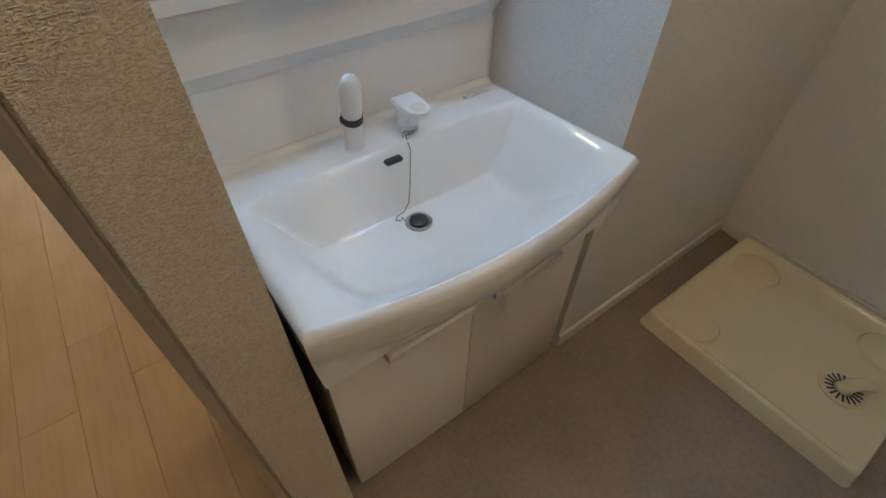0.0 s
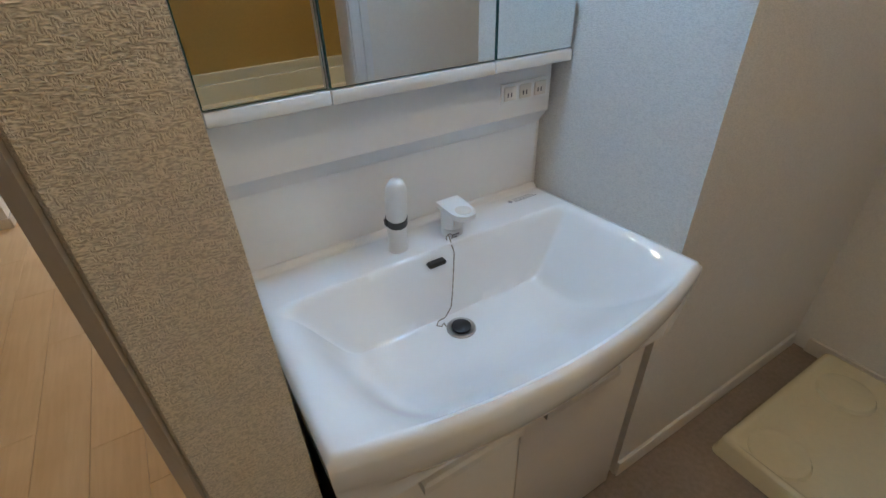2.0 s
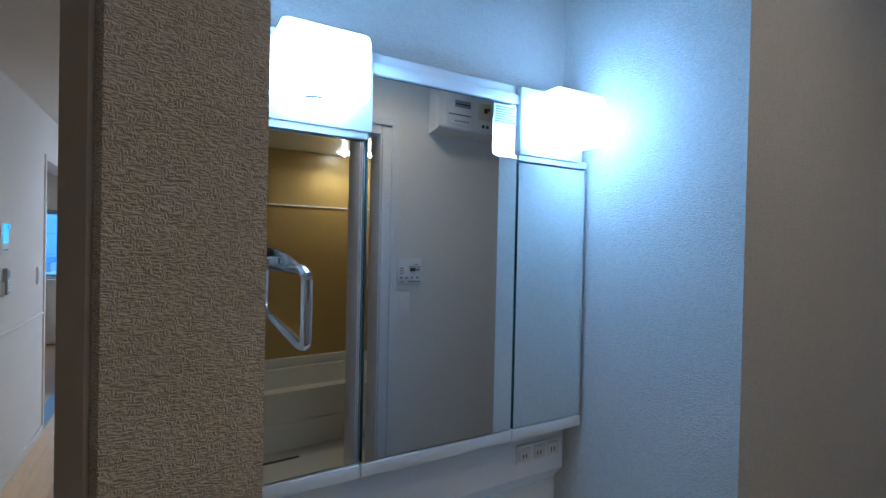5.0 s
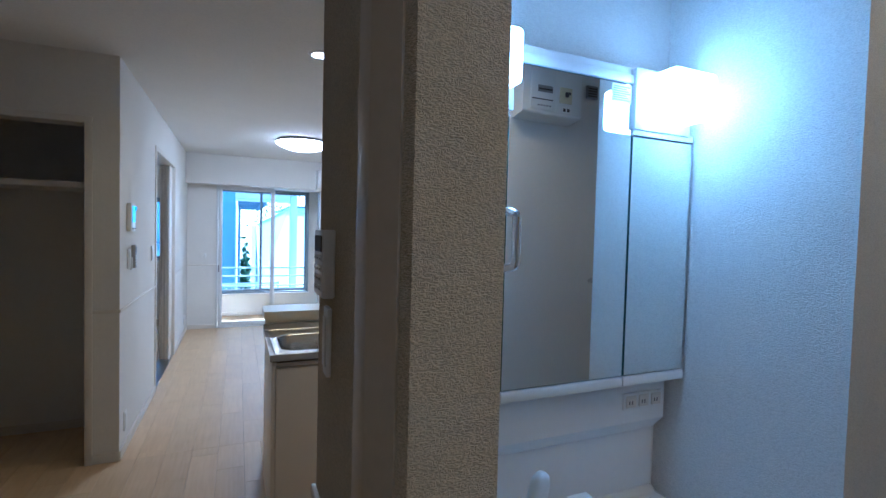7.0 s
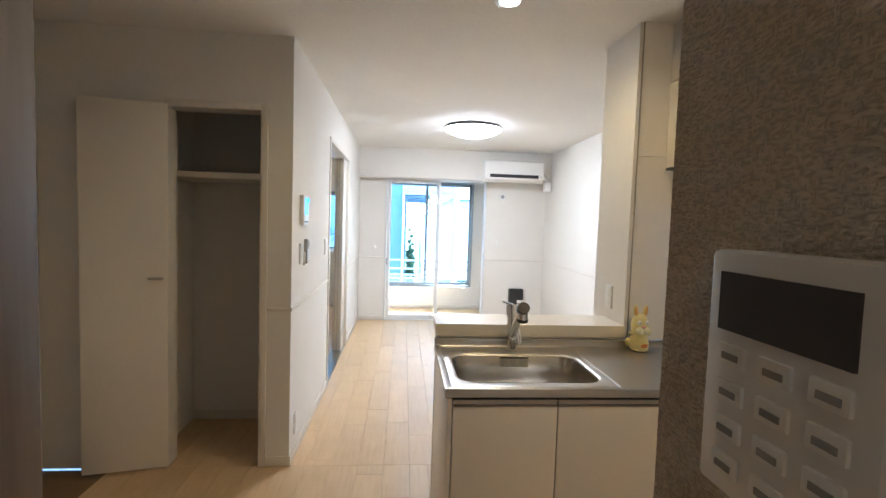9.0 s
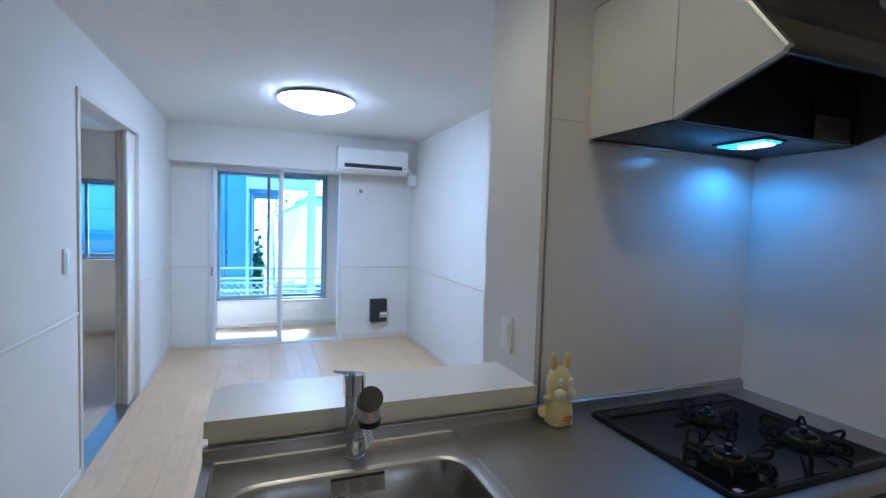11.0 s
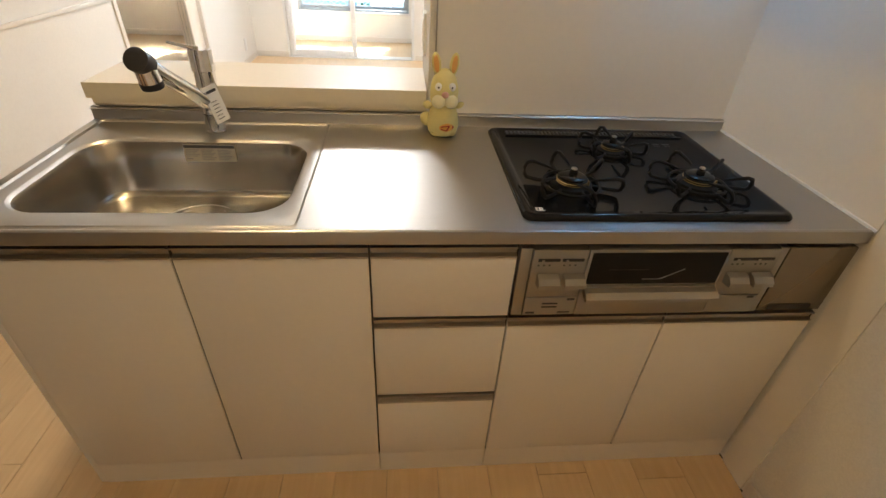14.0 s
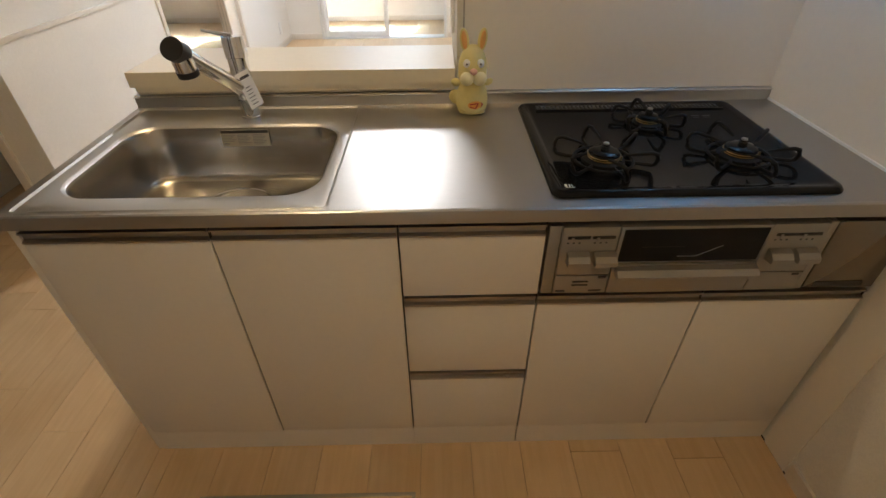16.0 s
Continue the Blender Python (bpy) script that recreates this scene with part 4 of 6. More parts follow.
    for inset, z, r in ((0.006, Z - 0.009, 0.08), (0.010, Z - 0.016, 0.08), (0.014, Z - 0.10, 0.08), (0.018, Z - 0.140, 0.08), (0.022, Z - 0.150, 0.078), (0.028, Z - 0.156, 0.074), (0.036, Z - 0.160, 0.07)):
        rings.append([bm.verts.new((x, y, z)) for x, y in rounded(sx0 + inset, sy0 + inset, sx1 - inset, sy1 - inset, r, n)])
    cx, cy = 1.561, 3.494
    R = len(rings[0])
    ang = [math.atan2(v.co.y - cy, v.co.x - cx) for v in rings[-1]]
    for rad, z in ((0.099, Z - 0.172), (0.094, Z - 0.176), (0.088, Z - 0.178), (0.084, Z - 0.186), (0.064, Z - 0.188), (0.060, Z - 0.20)):
        rings.append([bm.verts.new((cx + rad * math.cos(a), cy + rad * math.sin(a), z)) for a in ang])
    for a, b in zip(rings, rings[1:]):
        for k in range(R):
            bm.faces.new((a[k], a[(k + 1) % R], b[(k + 1) % R], b[k]))
    bm.faces.new(rings[-1])
    hoops = []
    for rad, z, t in ((0.098, Z - 0.168, 0.0045), (0.086, Z - 0.172, 0.0034), (0.074, Z - 0.175, 0.0034)):
        rb = bmesh.new()
        tube(rb, [(cx + rad * math.cos(2 * math.pi * k / 48), cy + rad * math.sin(2 * math.pi * k / 48), z) for k in range(48)], t, 8, True)
        hoops.append(rb)
    bowl = part("sink_bowl", bm, SINKS, w, "deep stainless steel sink bowl with rounded corners", smooth=60)
    for rb in hoops:
        part("drain_hoop", rb, CHROME, bowl, smooth=50)
    bm = bmesh.new()
    lathe(bm, [(0, 0.004), (0.018, 0.004), (0.052, 0.0), (0.055, -0.006), (0, -0.006)], (cx, cy, Z - 0.184), 28)
    box(bm, cx - 0.03, cy - 0.005, Z - 0.182, cx + 0.03, cy + 0.005, Z - 0.172, 0.003)
    part("drain_cover", bm, STEEL, bowl, "round steel drain cover", smooth=40)
    bm = bmesh.new()
    x0, x1, y = 1.510, 1.642, sy1 - 0.0150
    lab = [(x0, y + 0.0015, Z - 0.012), (x1, y + 0.0015, Z - 0.012), (x1, y - 0.004, Z - 0.058), (x0, y - 0.004, Z - 0.058)]
    vs = [bm.verts.new(p) for p in lab] + [bm.verts.new((p[0], p[1] + 0.001, p[2])) for p in lab]
    for f in ((0, 1, 2, 3), (7, 6, 5, 4), (0, 4, 5, 1), (1, 5, 6, 2), (2, 6, 7, 3), (3, 7, 4, 0)):
        bm.faces.new([vs[i] for i in f])
    sticker = part("notice_sticker", bm, FILM, w, "pale printed notice inside the sink")
    items = [(x0 + 0.001, y - 0.0012, Z - 0.0210, x1 - 0.001, y - 0.0002, Z - 0.0130)]
    boxes("notice_band", DARKP, sticker, items)
    items = [(x0 + 0.004, y - 0.0048, Z - 0.0520, x0 + 0.020, y - 0.0030, Z - 0.0480)]
    for k in range(3):
        for j in range(7 - 2 * (k == 0)):
            xa = x0 + 0.003 + 0.042 * k
            items.append((xa, y - 0.0022 - 0.0005 * j, Z - 0.0267 - 0.0042 * j, xa + 0.036 - 0.005 * ((j + k) % 3), y - 0.0004 - 0.0005 * j, Z - 0.0253 - 0.0042 * j))
    boxes("notice_print", GREYP, sticker, items)
    return w


def front(parent, x0, x1, z0, z1, name="door"):
    d = boxes(name, DOORW, parent, [(x0 + 0.002, 3.200, z0, x1 - 0.002, 3.218, z1)], bevel=0.0015)
    bm = bmesh.new()
    zt = z1 + 0.028
    prism(bm, [(3.201, z1 + 0.0005), (3.197, z1 + 0.002), (3.197, z1 + 0.006), (3.207, z1 + 0.009), (3.207, zt - 0.007), (3.198, zt - 0.004), (3.198, zt), (3.216, zt), (3.216, z1 + 0.0005)], 0, x0 + 0.003, x1 - 0.003)
    part("pull_rail", bm, ALU, d, "aluminium finger pull")
    return d


def kitchen_unit(name, x0, x1, label, fronts):
    u = thing(name, ((x0 + x1) / 2, 3.5, 0), label, "cabinet", "kitchen base units")
    boxes("body", GREYL, u, [(x0 + 0.001, 3.240, 0.085, x1 - 0.001, 3.78, fronts[0])])
    boxes("plinth", DOORW, u, [(x0 + 0.0007, 3.203, 0.0, x1 - 0.0007, 3.218, 0.086)])
    for nm, a, b, z0, z1 in fronts[1:]:
        front(u, a, b, z0, z1, nm)
        # black strips imitate the shade inside the gaps between fronts
        boxes("edge_seal", BLACKP, u, [(b - 0.0017, 3.2050, z0, b + 0.0017 if b < x1 - 0.01 else b, 3.2185, z1 + 0.026)], "thin dark strip standing in for shade between fronts")
    # same dark strip for the shaded gap above the plinth
    boxes("plinth_joint", BLACKP, u, [(x0 + 0.002, 3.2035, 0.0865, x1 - 0.002, 3.217, 0.0895)], "thin dark strip standing in for shade over the plinth")
    return u


def kitchen_units():
    kitchen_unit("sink_cabinet", 1.250, 2.021, "white two-door sink cabinet with aluminium pulls", [0.64, ("door", 1.250, 1.635, 0.090, 0.788), ("door", 1.635, 2.021, 0.090, 0.788)])
    kitchen_unit("drawer_cabinet", 2.021, 2.330, "white cabinet of three drawers with aluminium pulls", [0.81, ("drawer", 2.021, 2.330, 0.624, 0.788), ("drawer", 2.021, 2.330, 0.354, 0.590), ("drawer", 2.021, 2.330, 0.090, 0.320)])
    kitchen_unit("stove_cabinet", 2.330, 3.098, "white two-door cabinet below the grill", [0.61, ("door", 2.330, 2.714, 0.090, 0.590), ("door", 2.714, 3.096, 0.090, 0.590)])
    u = thing("cabinet_end_panel", (1.236, 3.5, 0), "white end panel of the kitchen cabinets", "panel")
    boxes("board", DOORW, u, [(1.232, 3.205, 0, 1.249, 3.80, 0.818)], bevel=0.001)


def grill():
    g = thing("gas_grill", (2.65, 3.4, 0.63), "silver built-in gas grill with a dark window under the worktop", "oven")
    boxes("body", BLACKP, g, [(2.336, 3.222, 0.622, 2.930, 3.76, 0.818)])
    boxes("surround", SILVER, g, [(2.3335, 3.196, 0.630, 2.358, 3.222, 0.814)], bevel=0.001)
    boxes("surround", SILVER, g, [(2.912, 3.196, 0.630, 2.928, 3.222, 0.814)], bevel=0.001)
    boxes("control_panel", SILVER, g, [(2.360, 3.192, 0.686, 2.478, 3.222, 0.812)], bevel=0.001)
    boxes("control_panel", SILVER, g, [(2.794, 3.192, 0.686, 2.910, 3.222, 0.812)], bevel=0.001)
    boxes("lower_panel", SILVER, g, [(2.360, 3.192, 0.632, 2.478, 3.222, 0.684)], bevel=0.001)
    boxes("lower_panel", SILVER, g, [(2.794, 3.192, 0.632, 2.910, 3.222, 0.684)], bevel=0.001)
    d = boxes("grill_door", SILVER, g, [(2.480, 3.191, 0.632, 2.792, 3.222, 0.812)], bevel=0.001)
    boxes("window", BLACKG, d, [(2.487, 3.1885, 0.724, 2.785, 3.192, 0.806)], "black glass window")
    boxes("window_line", VENTG, d, [(2.53, 3.1878, 0.762, 2.62, 3.1884, 0.7635)])
    boxes("panel_ridge", ALU, d, [(2.484, 3.186, 0.7125, 2.788, 3.191, 0.7185)], "raised ridge under the window", bevel=0.001)
    bm = bmesh.new()
    prism(bm, [(3.192, 0.716), (3.172, 0.712), (3.160, 0.702), (3.160, 0.694), (3.166, 0.692), (3.192, 0.702)], 0, 2.484, 2.788)
    part("handle", bm, SILVER, d)
    bm = bmesh.new()
    tube(bm, [(2.61, 3.187, 0.738), (2.65, 3.187, 0.738), (2.70, 3.187, 0.765)], 0.0008, 5)
    part("window_mark", bm, GREYP, d)
    for x in (2.375, 2.432, 2.803, 2.860):
        bm = bmesh.new()
        prism(bm, [(3.191, 0.752), (3.176, 0.748), (3.166, 0.738), (3.166, 0.728), (3.191, 0.724)], 0, x, x + 0.046)
        part("knob", bm, SILVER, g, "silver push lever")
    for xa in (2.372, 2.424, 2.806, 2.854):
        boxes("slide_slot", BLACKP, g, [(xa, 3.1902, 0.7835, xa + 0.047, 3.1928, 0.7905)], "dark slot", bevel=0.0009)
        boxes("slide_tab", SILVER, g, [(xa + 0.008, 3.1878, 0.7805, xa + 0.013, 3.1900, 0.7885)])
    for xg in (2.3585, 2.4782, 2.7922, 2.9105):
        boxes("panel_groove", BLACKP, g, [(xg, 3.2000, 0.634, xg + 0.0014, 3.2100, 0.810)], "dark joint")
    items = []
    for xa in (2.372, 2.428, 2.806, 2.860):
        items += [(xa + 0.012 * k, 3.1912, 0.772, xa + 0.012 * k + 0.004, 3.1925, 0.775) for k in range(3)]
    items += [(2.40, 3.1905, 0.665, 2.435, 3.1925, 0.668), (2.40, 3.1905, 0.655, 2.435, 3.1925, 0.658), (2.44, 3.1912, 0.638, 2.468, 3.1925, 0.642), (2.366, 3.1912, 0.637, 2.386, 3.1925, 0.642), (2.455, 3.1905, 0.676, 2.472, 3.1925, 0.681), (2.885, 3.1905, 0.676, 2.900, 3.1925, 0.681)]
    for it in items:
        boxes("marking", DARKP, g, [it])
    s = thing("spice_cabinet", (3.01, 3.4, 0.63), "brown-grey narrow pull-out beside the gas grill", "cabinet")
    boxes("drawer_front", BRONZE, s, [(2.934, 3.198, 0.630, 3.094, 3.218, 0.812)], bevel=0.0015)
    boxes("finger_pull", BLACKP, s, [(2.955, 3.1965, 0.634, 3.065, 3.1995, 0.648)])
    boxes("body", GREYL, s, [(2.936, 3.219, 0.625, 3.096, 3.74, 0.815)])
    return g


def stove():
    s = thing("gas_stove", (2.645, 3.5, 0.86), "black glass-top gas stove with three burners set in the steel worktop", "stove")
    bm = bmesh.new()
    rings = []
    for inset, z, r in ((0, 0.855, 0.022), (0.0, 0.860, 0.022), (0.005, 0.867, 0.02), (0.014, 0.868, 0.02), (0.020, 0.864, 0.018)):
        rings.append([bm.verts.new((x, y, z)) for x, y in rounded(2.341 + inset, 3.236 + inset, 2.950 - inset, 3.752 - inset, r, 5)])
    for a, b in zip(rings, rings[1:]):
        for k in range(len(a)):
            bm.faces.new((a[k], a[(k + 1) % len(a)], b[(k + 1) % len(a)], b[k]))
    bm.faces.new(rings[-1])
    bm.faces.new(rings[0][::-1])
    part("top_plate", bm, BLACKG, s, smooth=50)
    v = boxes("vent_strip", BLACKP, s, [(2.39, 3.692, 0.8642, 2.905, 3.728, 0.8655)], "slotted exhaust strip", bevel=0.001)
    for k in range(44):
        boxes("vent_slat", VENTG, v, [(2.398 + 0.0115 * k, 3.696, 0.8657, 2.4025 + 0.0115 * k, 3.724, 0.8690)])
    boxes("vent_ridge", BLACKG, s, [(2.385, 3.684, 0.864, 2.910, 3.690, 0.870)], bevel=0.001)
    for bx, by, R in ((2.480, 3.374, 0.105), (2.652, 3.575, 0.082), (2.794, 3.385, 0.105)):
        bn = BLACKG
        bm = bmesh.new()
        lathe(bm, [(0, 0), (R * 0.60, 0), (R * 0.58, 0.004), (R * 0.44, 0.006), (0, 0.006)], (bx, by, 0.864), 28)
        burner = part("burner", bm, BLACKG, s, "round gas burner", smooth=40)
        bm = bmesh.new()
        r = R * 0.30
        lathe(bm, [(r * 1.55, 0.004), (r * 1.50, 0.012), (r * 1.12, 0.016), (r * 1.10, 0.026), (r * 0.6, 0.028), (r * 0.6, 0.004)], (bx, by, 0.864), 32)
        part("burner_body", bm, IRON, burner, smooth=40)
        for q, h in ((1.10, 0.0175), (1.13, 0.0225)):
            bm = bmesh.new()
            tube(bm, [(bx + r * q * math.cos(2 * math.pi * k / 32), by + r * q * math.sin(2 * math.pi * k / 32), 0.864 + h) for k in range(32)], 0.0013, 6, True)
            part("burner_ring", bm, BRASS, burner, "thin brass ring", smooth=50)
        bm = bmesh.new()
        lathe(bm, [(0, 0.024), (r * 1.02, 0.024), (r * 1.04, 0.030), (r * 0.85, 0.0335), (r * 0.45, 0.0345), (0, 0.0345)], (bx, by, 0.864), 32)
        part("burner_cap", bm, BLACKG, burner, smooth=40)
        bm = bmesh.new()
        tube(bm, [(bx + r * 1.05, by - r * 0.62, 0.872), (bx + r * 1.05, by - r * 0.62, 0.889)], 0.0022, 8)
        part("igniter", bm, BRASS, burner, "small brass igniter pin", smooth=40)
        bm = bmesh.new()
        lathe(bm, [(0, 0.033), (0.0095, 0.033), (0.0095, 0.041), (0.006, 0.042), (0.006, 0.046), (0, 0.046)], (bx, by, 0.864), 16)
        part("sensor", bm, IRON, burner, "", smooth=40)
        bm = bmesh.new()
        lathe(bm, [(0, 0.0462), (0.0070, 0.0462), (0.0070, 0.0485), (0.006, 0.0495), (0, 0.0495)], (bx, by, 0.864), 16)
        part("sensor_cap", bm, ALU, burner, "small silver sensor disc", smooth=40)
        bm = bmesh.new()
        tube(bm, [(bx + R * 0.62 * math.cos(2 * math.pi * k / 28), by + R * 0.62 * math.sin(2 * math.pi * k / 28), 0.874) for k in range(28)], 0.0035, 6, True)
        part("support_ring", bm, IRON, burner, "black iron ring", smooth=50)
        for k in range(6):
            a = radians(60 * k + 38)
            bm = bmesh.new()
            pts = []
            for rr, off, z in ((0.42, 0.004, 0.874), (0.58, 0.006, 0.872), (0.80, 0.007, 0.872), (0.99, 0.006, 0.8735), (1.05, 0.003, 0.880), (1.07, -0.002, 0.893), (1.03, -0.006, 0.905), (0.92, -0.009, 0.908), (0.66, -0.012, 0.902), (0.46, -0.013, 0.896)):
                pts.append((bx + R * rr * math.cos(a) - off * math.sin(a), by + R * rr * math.sin(a) + off * math.cos(a), z))
            tube(bm, pts, [0.0036, 0.0042, 0.0044, 0.0047, 0.0052, 0.0052, 0.0050, 0.0046, 0.0038, 0.0022], 7)
            part("support_finger", bm, IRON, burner, smooth=50)
    boxes("corner_mark", WHITEP, s, [(2.372, 3.268, 0.8643, 2.377, 3.278, 0.8648), (2.380, 3.268, 0.8643, 2.384, 3.278, 0.8648), (2.386, 3.268, 0.8643, 2.388, 3.278, 0.8648), (2.372, 3.264, 0.8643, 2.392, 3.266, 0.8648)])
    boxes("print", VENTG, s, [(2.74 + 0.03 * k, 3.640, 0.8643, 2.762 + 0.03 * k, 3.644, 0.8648) for k in range(4)] + [(2.74 + 0.03 * k, 3.628, 0.8643, 2.758 + 0.03 * k, 3.631, 0.8648) for k in range(4)])
    return s


def kitchen_tap():
    t = thing("kitchen_tap", (1.580, 3.712, 0.855), "polished chrome single-lever kitchen tap with a pull-out black-ended head", "tap")
    bm = bmesh.new()
    lathe(bm, [(0, 0), (0.026, 0), (0.026, 0.006), (0.024, 0.008), (0.024, 0.052), (0, 0.052)], (1.580, 3.712, 0.853), 28)
    part("base", bm, CHROME, t, smooth=40)
    bm = bmesh.new()
    tube(bm, [(1.580, 3.712, 0.906), (1.579, 3.718, 0.97), (1.578, 3.722, 1.012)], [0.0245, 0.0250, 0.0270], 24)
    tube(bm, [(1.578, 3.722, 1.014), (1.577, 3.727, 1.064)], [0.0300, 0.0285], 24)
    part("body", bm, CHROME, t, smooth=40)
    bm = bmesh.new()
    tube(bm, [(1.579, 3.712, 0.925), (1.572, 3.63, 0.985), (1.563, 3.52, 1.058), (1.560, 3.478, 1.085)], [0.019, 0.0175, 0.017, 0.019], 20)
    tube(bm, [(1.560, 3.468, 1.088), (1.562, 3.474, 1.052)], [0.021, 0.0225], 20)
    part("spout", bm, CHROME, t, smooth=50)
    bm = bmesh.new()
    tube(bm, [(1.560, 3.476, 1.086), (1.559, 3.446, 1.104)], [0.0245, 0.0245], 22)
    part("head_cap", bm, BLACKP, t, "black rubber cap", smooth=40)
    bm = bmesh.new()
    tube(bm, [(1.562, 3.474, 1.053), (1.5625, 3.476, 1.040)], [0.0235, 0.023], 22)
    part("nozzle", bm, BLACKP, t, "black rubber nozzle ring", smooth=40)
    bm = bmesh.new()
    tube(bm, [(1.575, 3.722, 1.066), (1.545, 3.700, 1.078), (1.520, 3.685, 1.088)], [0.007, 0.0045, 0.003], 10)
    part("lever", bm, CHROME, t, smooth=50)
    tag = boxes("paper_tag", WHITEP, t, [(1.583, 3.686, 0.890, 1.627, 3.6875, 0.986)], "white paper tag hanging on the tap")
    tag.matrix_parent_inverse = tag.matrix_parent_inverse @ Matrix.Translation((1.604, 3.687, 0.93)) @ pose(0, 0, 0, 0, 0, 58) @ pose(0, 0, 0, -10, -8, 0) @ Matrix.Translation((-1.604, -3.687, -0.93))
    boxes("tag_print", DARKP, tag, [(1.591, 3.6852, 0.968, 1.621, 3.6862, 0.975)] + [(1.593, 3.6852, 0.90 + 0.009 * k, 1.613 - 0.003 * (k % 2), 3.6862, 0.9015 + 0.009 * k) for k in range(6)])
    return t


def rabbit():
    """One rubber figure: a body turned in one piece, ears, muzzle, arms, tail and painted patches."""
    cx, cy, z0 = 2.206, 3.728, 0.855
    bm = bmesh.new()

    def paint(start, index):
        for f in bm.faces:
            if f not in start:
                f.material_index = index

    def blob(c, rx, ry, rz, index=0, turn=0.0):
        start = set(bm.faces)
        prof = [(math.sin(math.pi * i / 10), -math.cos(math.pi * i / 10)) for i in range(11)]
        prof[0], prof[-1] = (0, -1), (0, 1)
        lathe(bm, prof, (0, 0, 0), 18, pose(cx + c[0], cy + c[1], z0 + c[2], 0, turn, 0) @ Matrix.Diagonal((rx, ry, rz, 1)))
        paint(start, index)
    lathe(bm, [(0, 0), (0.032, 0.0), (0.040, 0.006), (0.044, 0.020), (0.0445, 0.038), (0.041, 0.058), (0.036, 0.074), (0.0355, 0.088), (0.039, 0.104), (0.0395, 0.122), (0.037, 0.140), (0.032, 0.156), (0.023, 0.170), (0.012, 0.178), (0, 0.180)], (cx, cy, z0), 32)
    for sx in (-1, 1):
        blob((sx * 0.024, -0.002, 0.192), 0.0125, 0.0085, 0.030, 0, sx * 8)
        blob((sx * 0.0245, -0.0080, 0.193), 0.0075, 0.0035, 0.023, 2, sx * 8)
        blob((sx * 0.0170, -0.0340, 0.101), 0.0195, 0.0160, 0.0185, 1)
        blob((sx * 0.0185, -0.0325, 0.140), 0.0098, 0.0060, 0.0112, 4)
        blob((sx * 0.0185, -0.0380, 0.1395), 0.0026, 0.0014, 0.0030, 5)
        blob((sx * 0.021, -0.016, 0.008), 0.017, 0.022, 0.009, 0)
    blob((-0.046, -0.008, 0.084), 0.0135, 0.0090, 0.0110, 0, 20)
    blob((0.045, -0.008, 0.084), 0.0130, 0.0080, 0.0080, 0, -35)
    blob((-0.046, 0.010, 0.038), 0.0180, 0.0130, 0.0210, 0, -25)
    blob((0, -0.0400, 0.121), 0.0100, 0.0080, 0.0085, 3)
    blob((0, -0.0190, 0.060), 0.0270, 0.0190, 0.0200, 1)
    blob((0.003, -0.0265, 0.031), 0.0285, 0.0180, 0.0225, 7)
    blob((0.003, -0.0265, 0.031), 0.0265, 0.0205, 0.0208, 6)
    for a, b, c in (((-0.008, 0.034), (0.015, 0.037), 0.0018), ((0.015, 0.037), (0.007, 0.022), 0.0018), ((-0.008, 0.028), (0.008, 0.022), 0.0016)):
        start = set(bm.faces)
        tube(bm, [(cx + a[0], cy - 0.0465, z0 + a[1]), (cx + b[0], cy - 0.0460, z0 + b[1])], c, 6)
        paint(start, 7)
    ob = part("rabbit_figure", bm, RABY, None, "", smooth=60)
    for mat in (RABL, PEACH, PINK, WHITEP, DARKP, ORANGE, REDP):
        ob.data.materials.append(mat)
    return tagged(ob, "pale yellow rubber rabbit figure with orange ears on the worktop", "figurine")


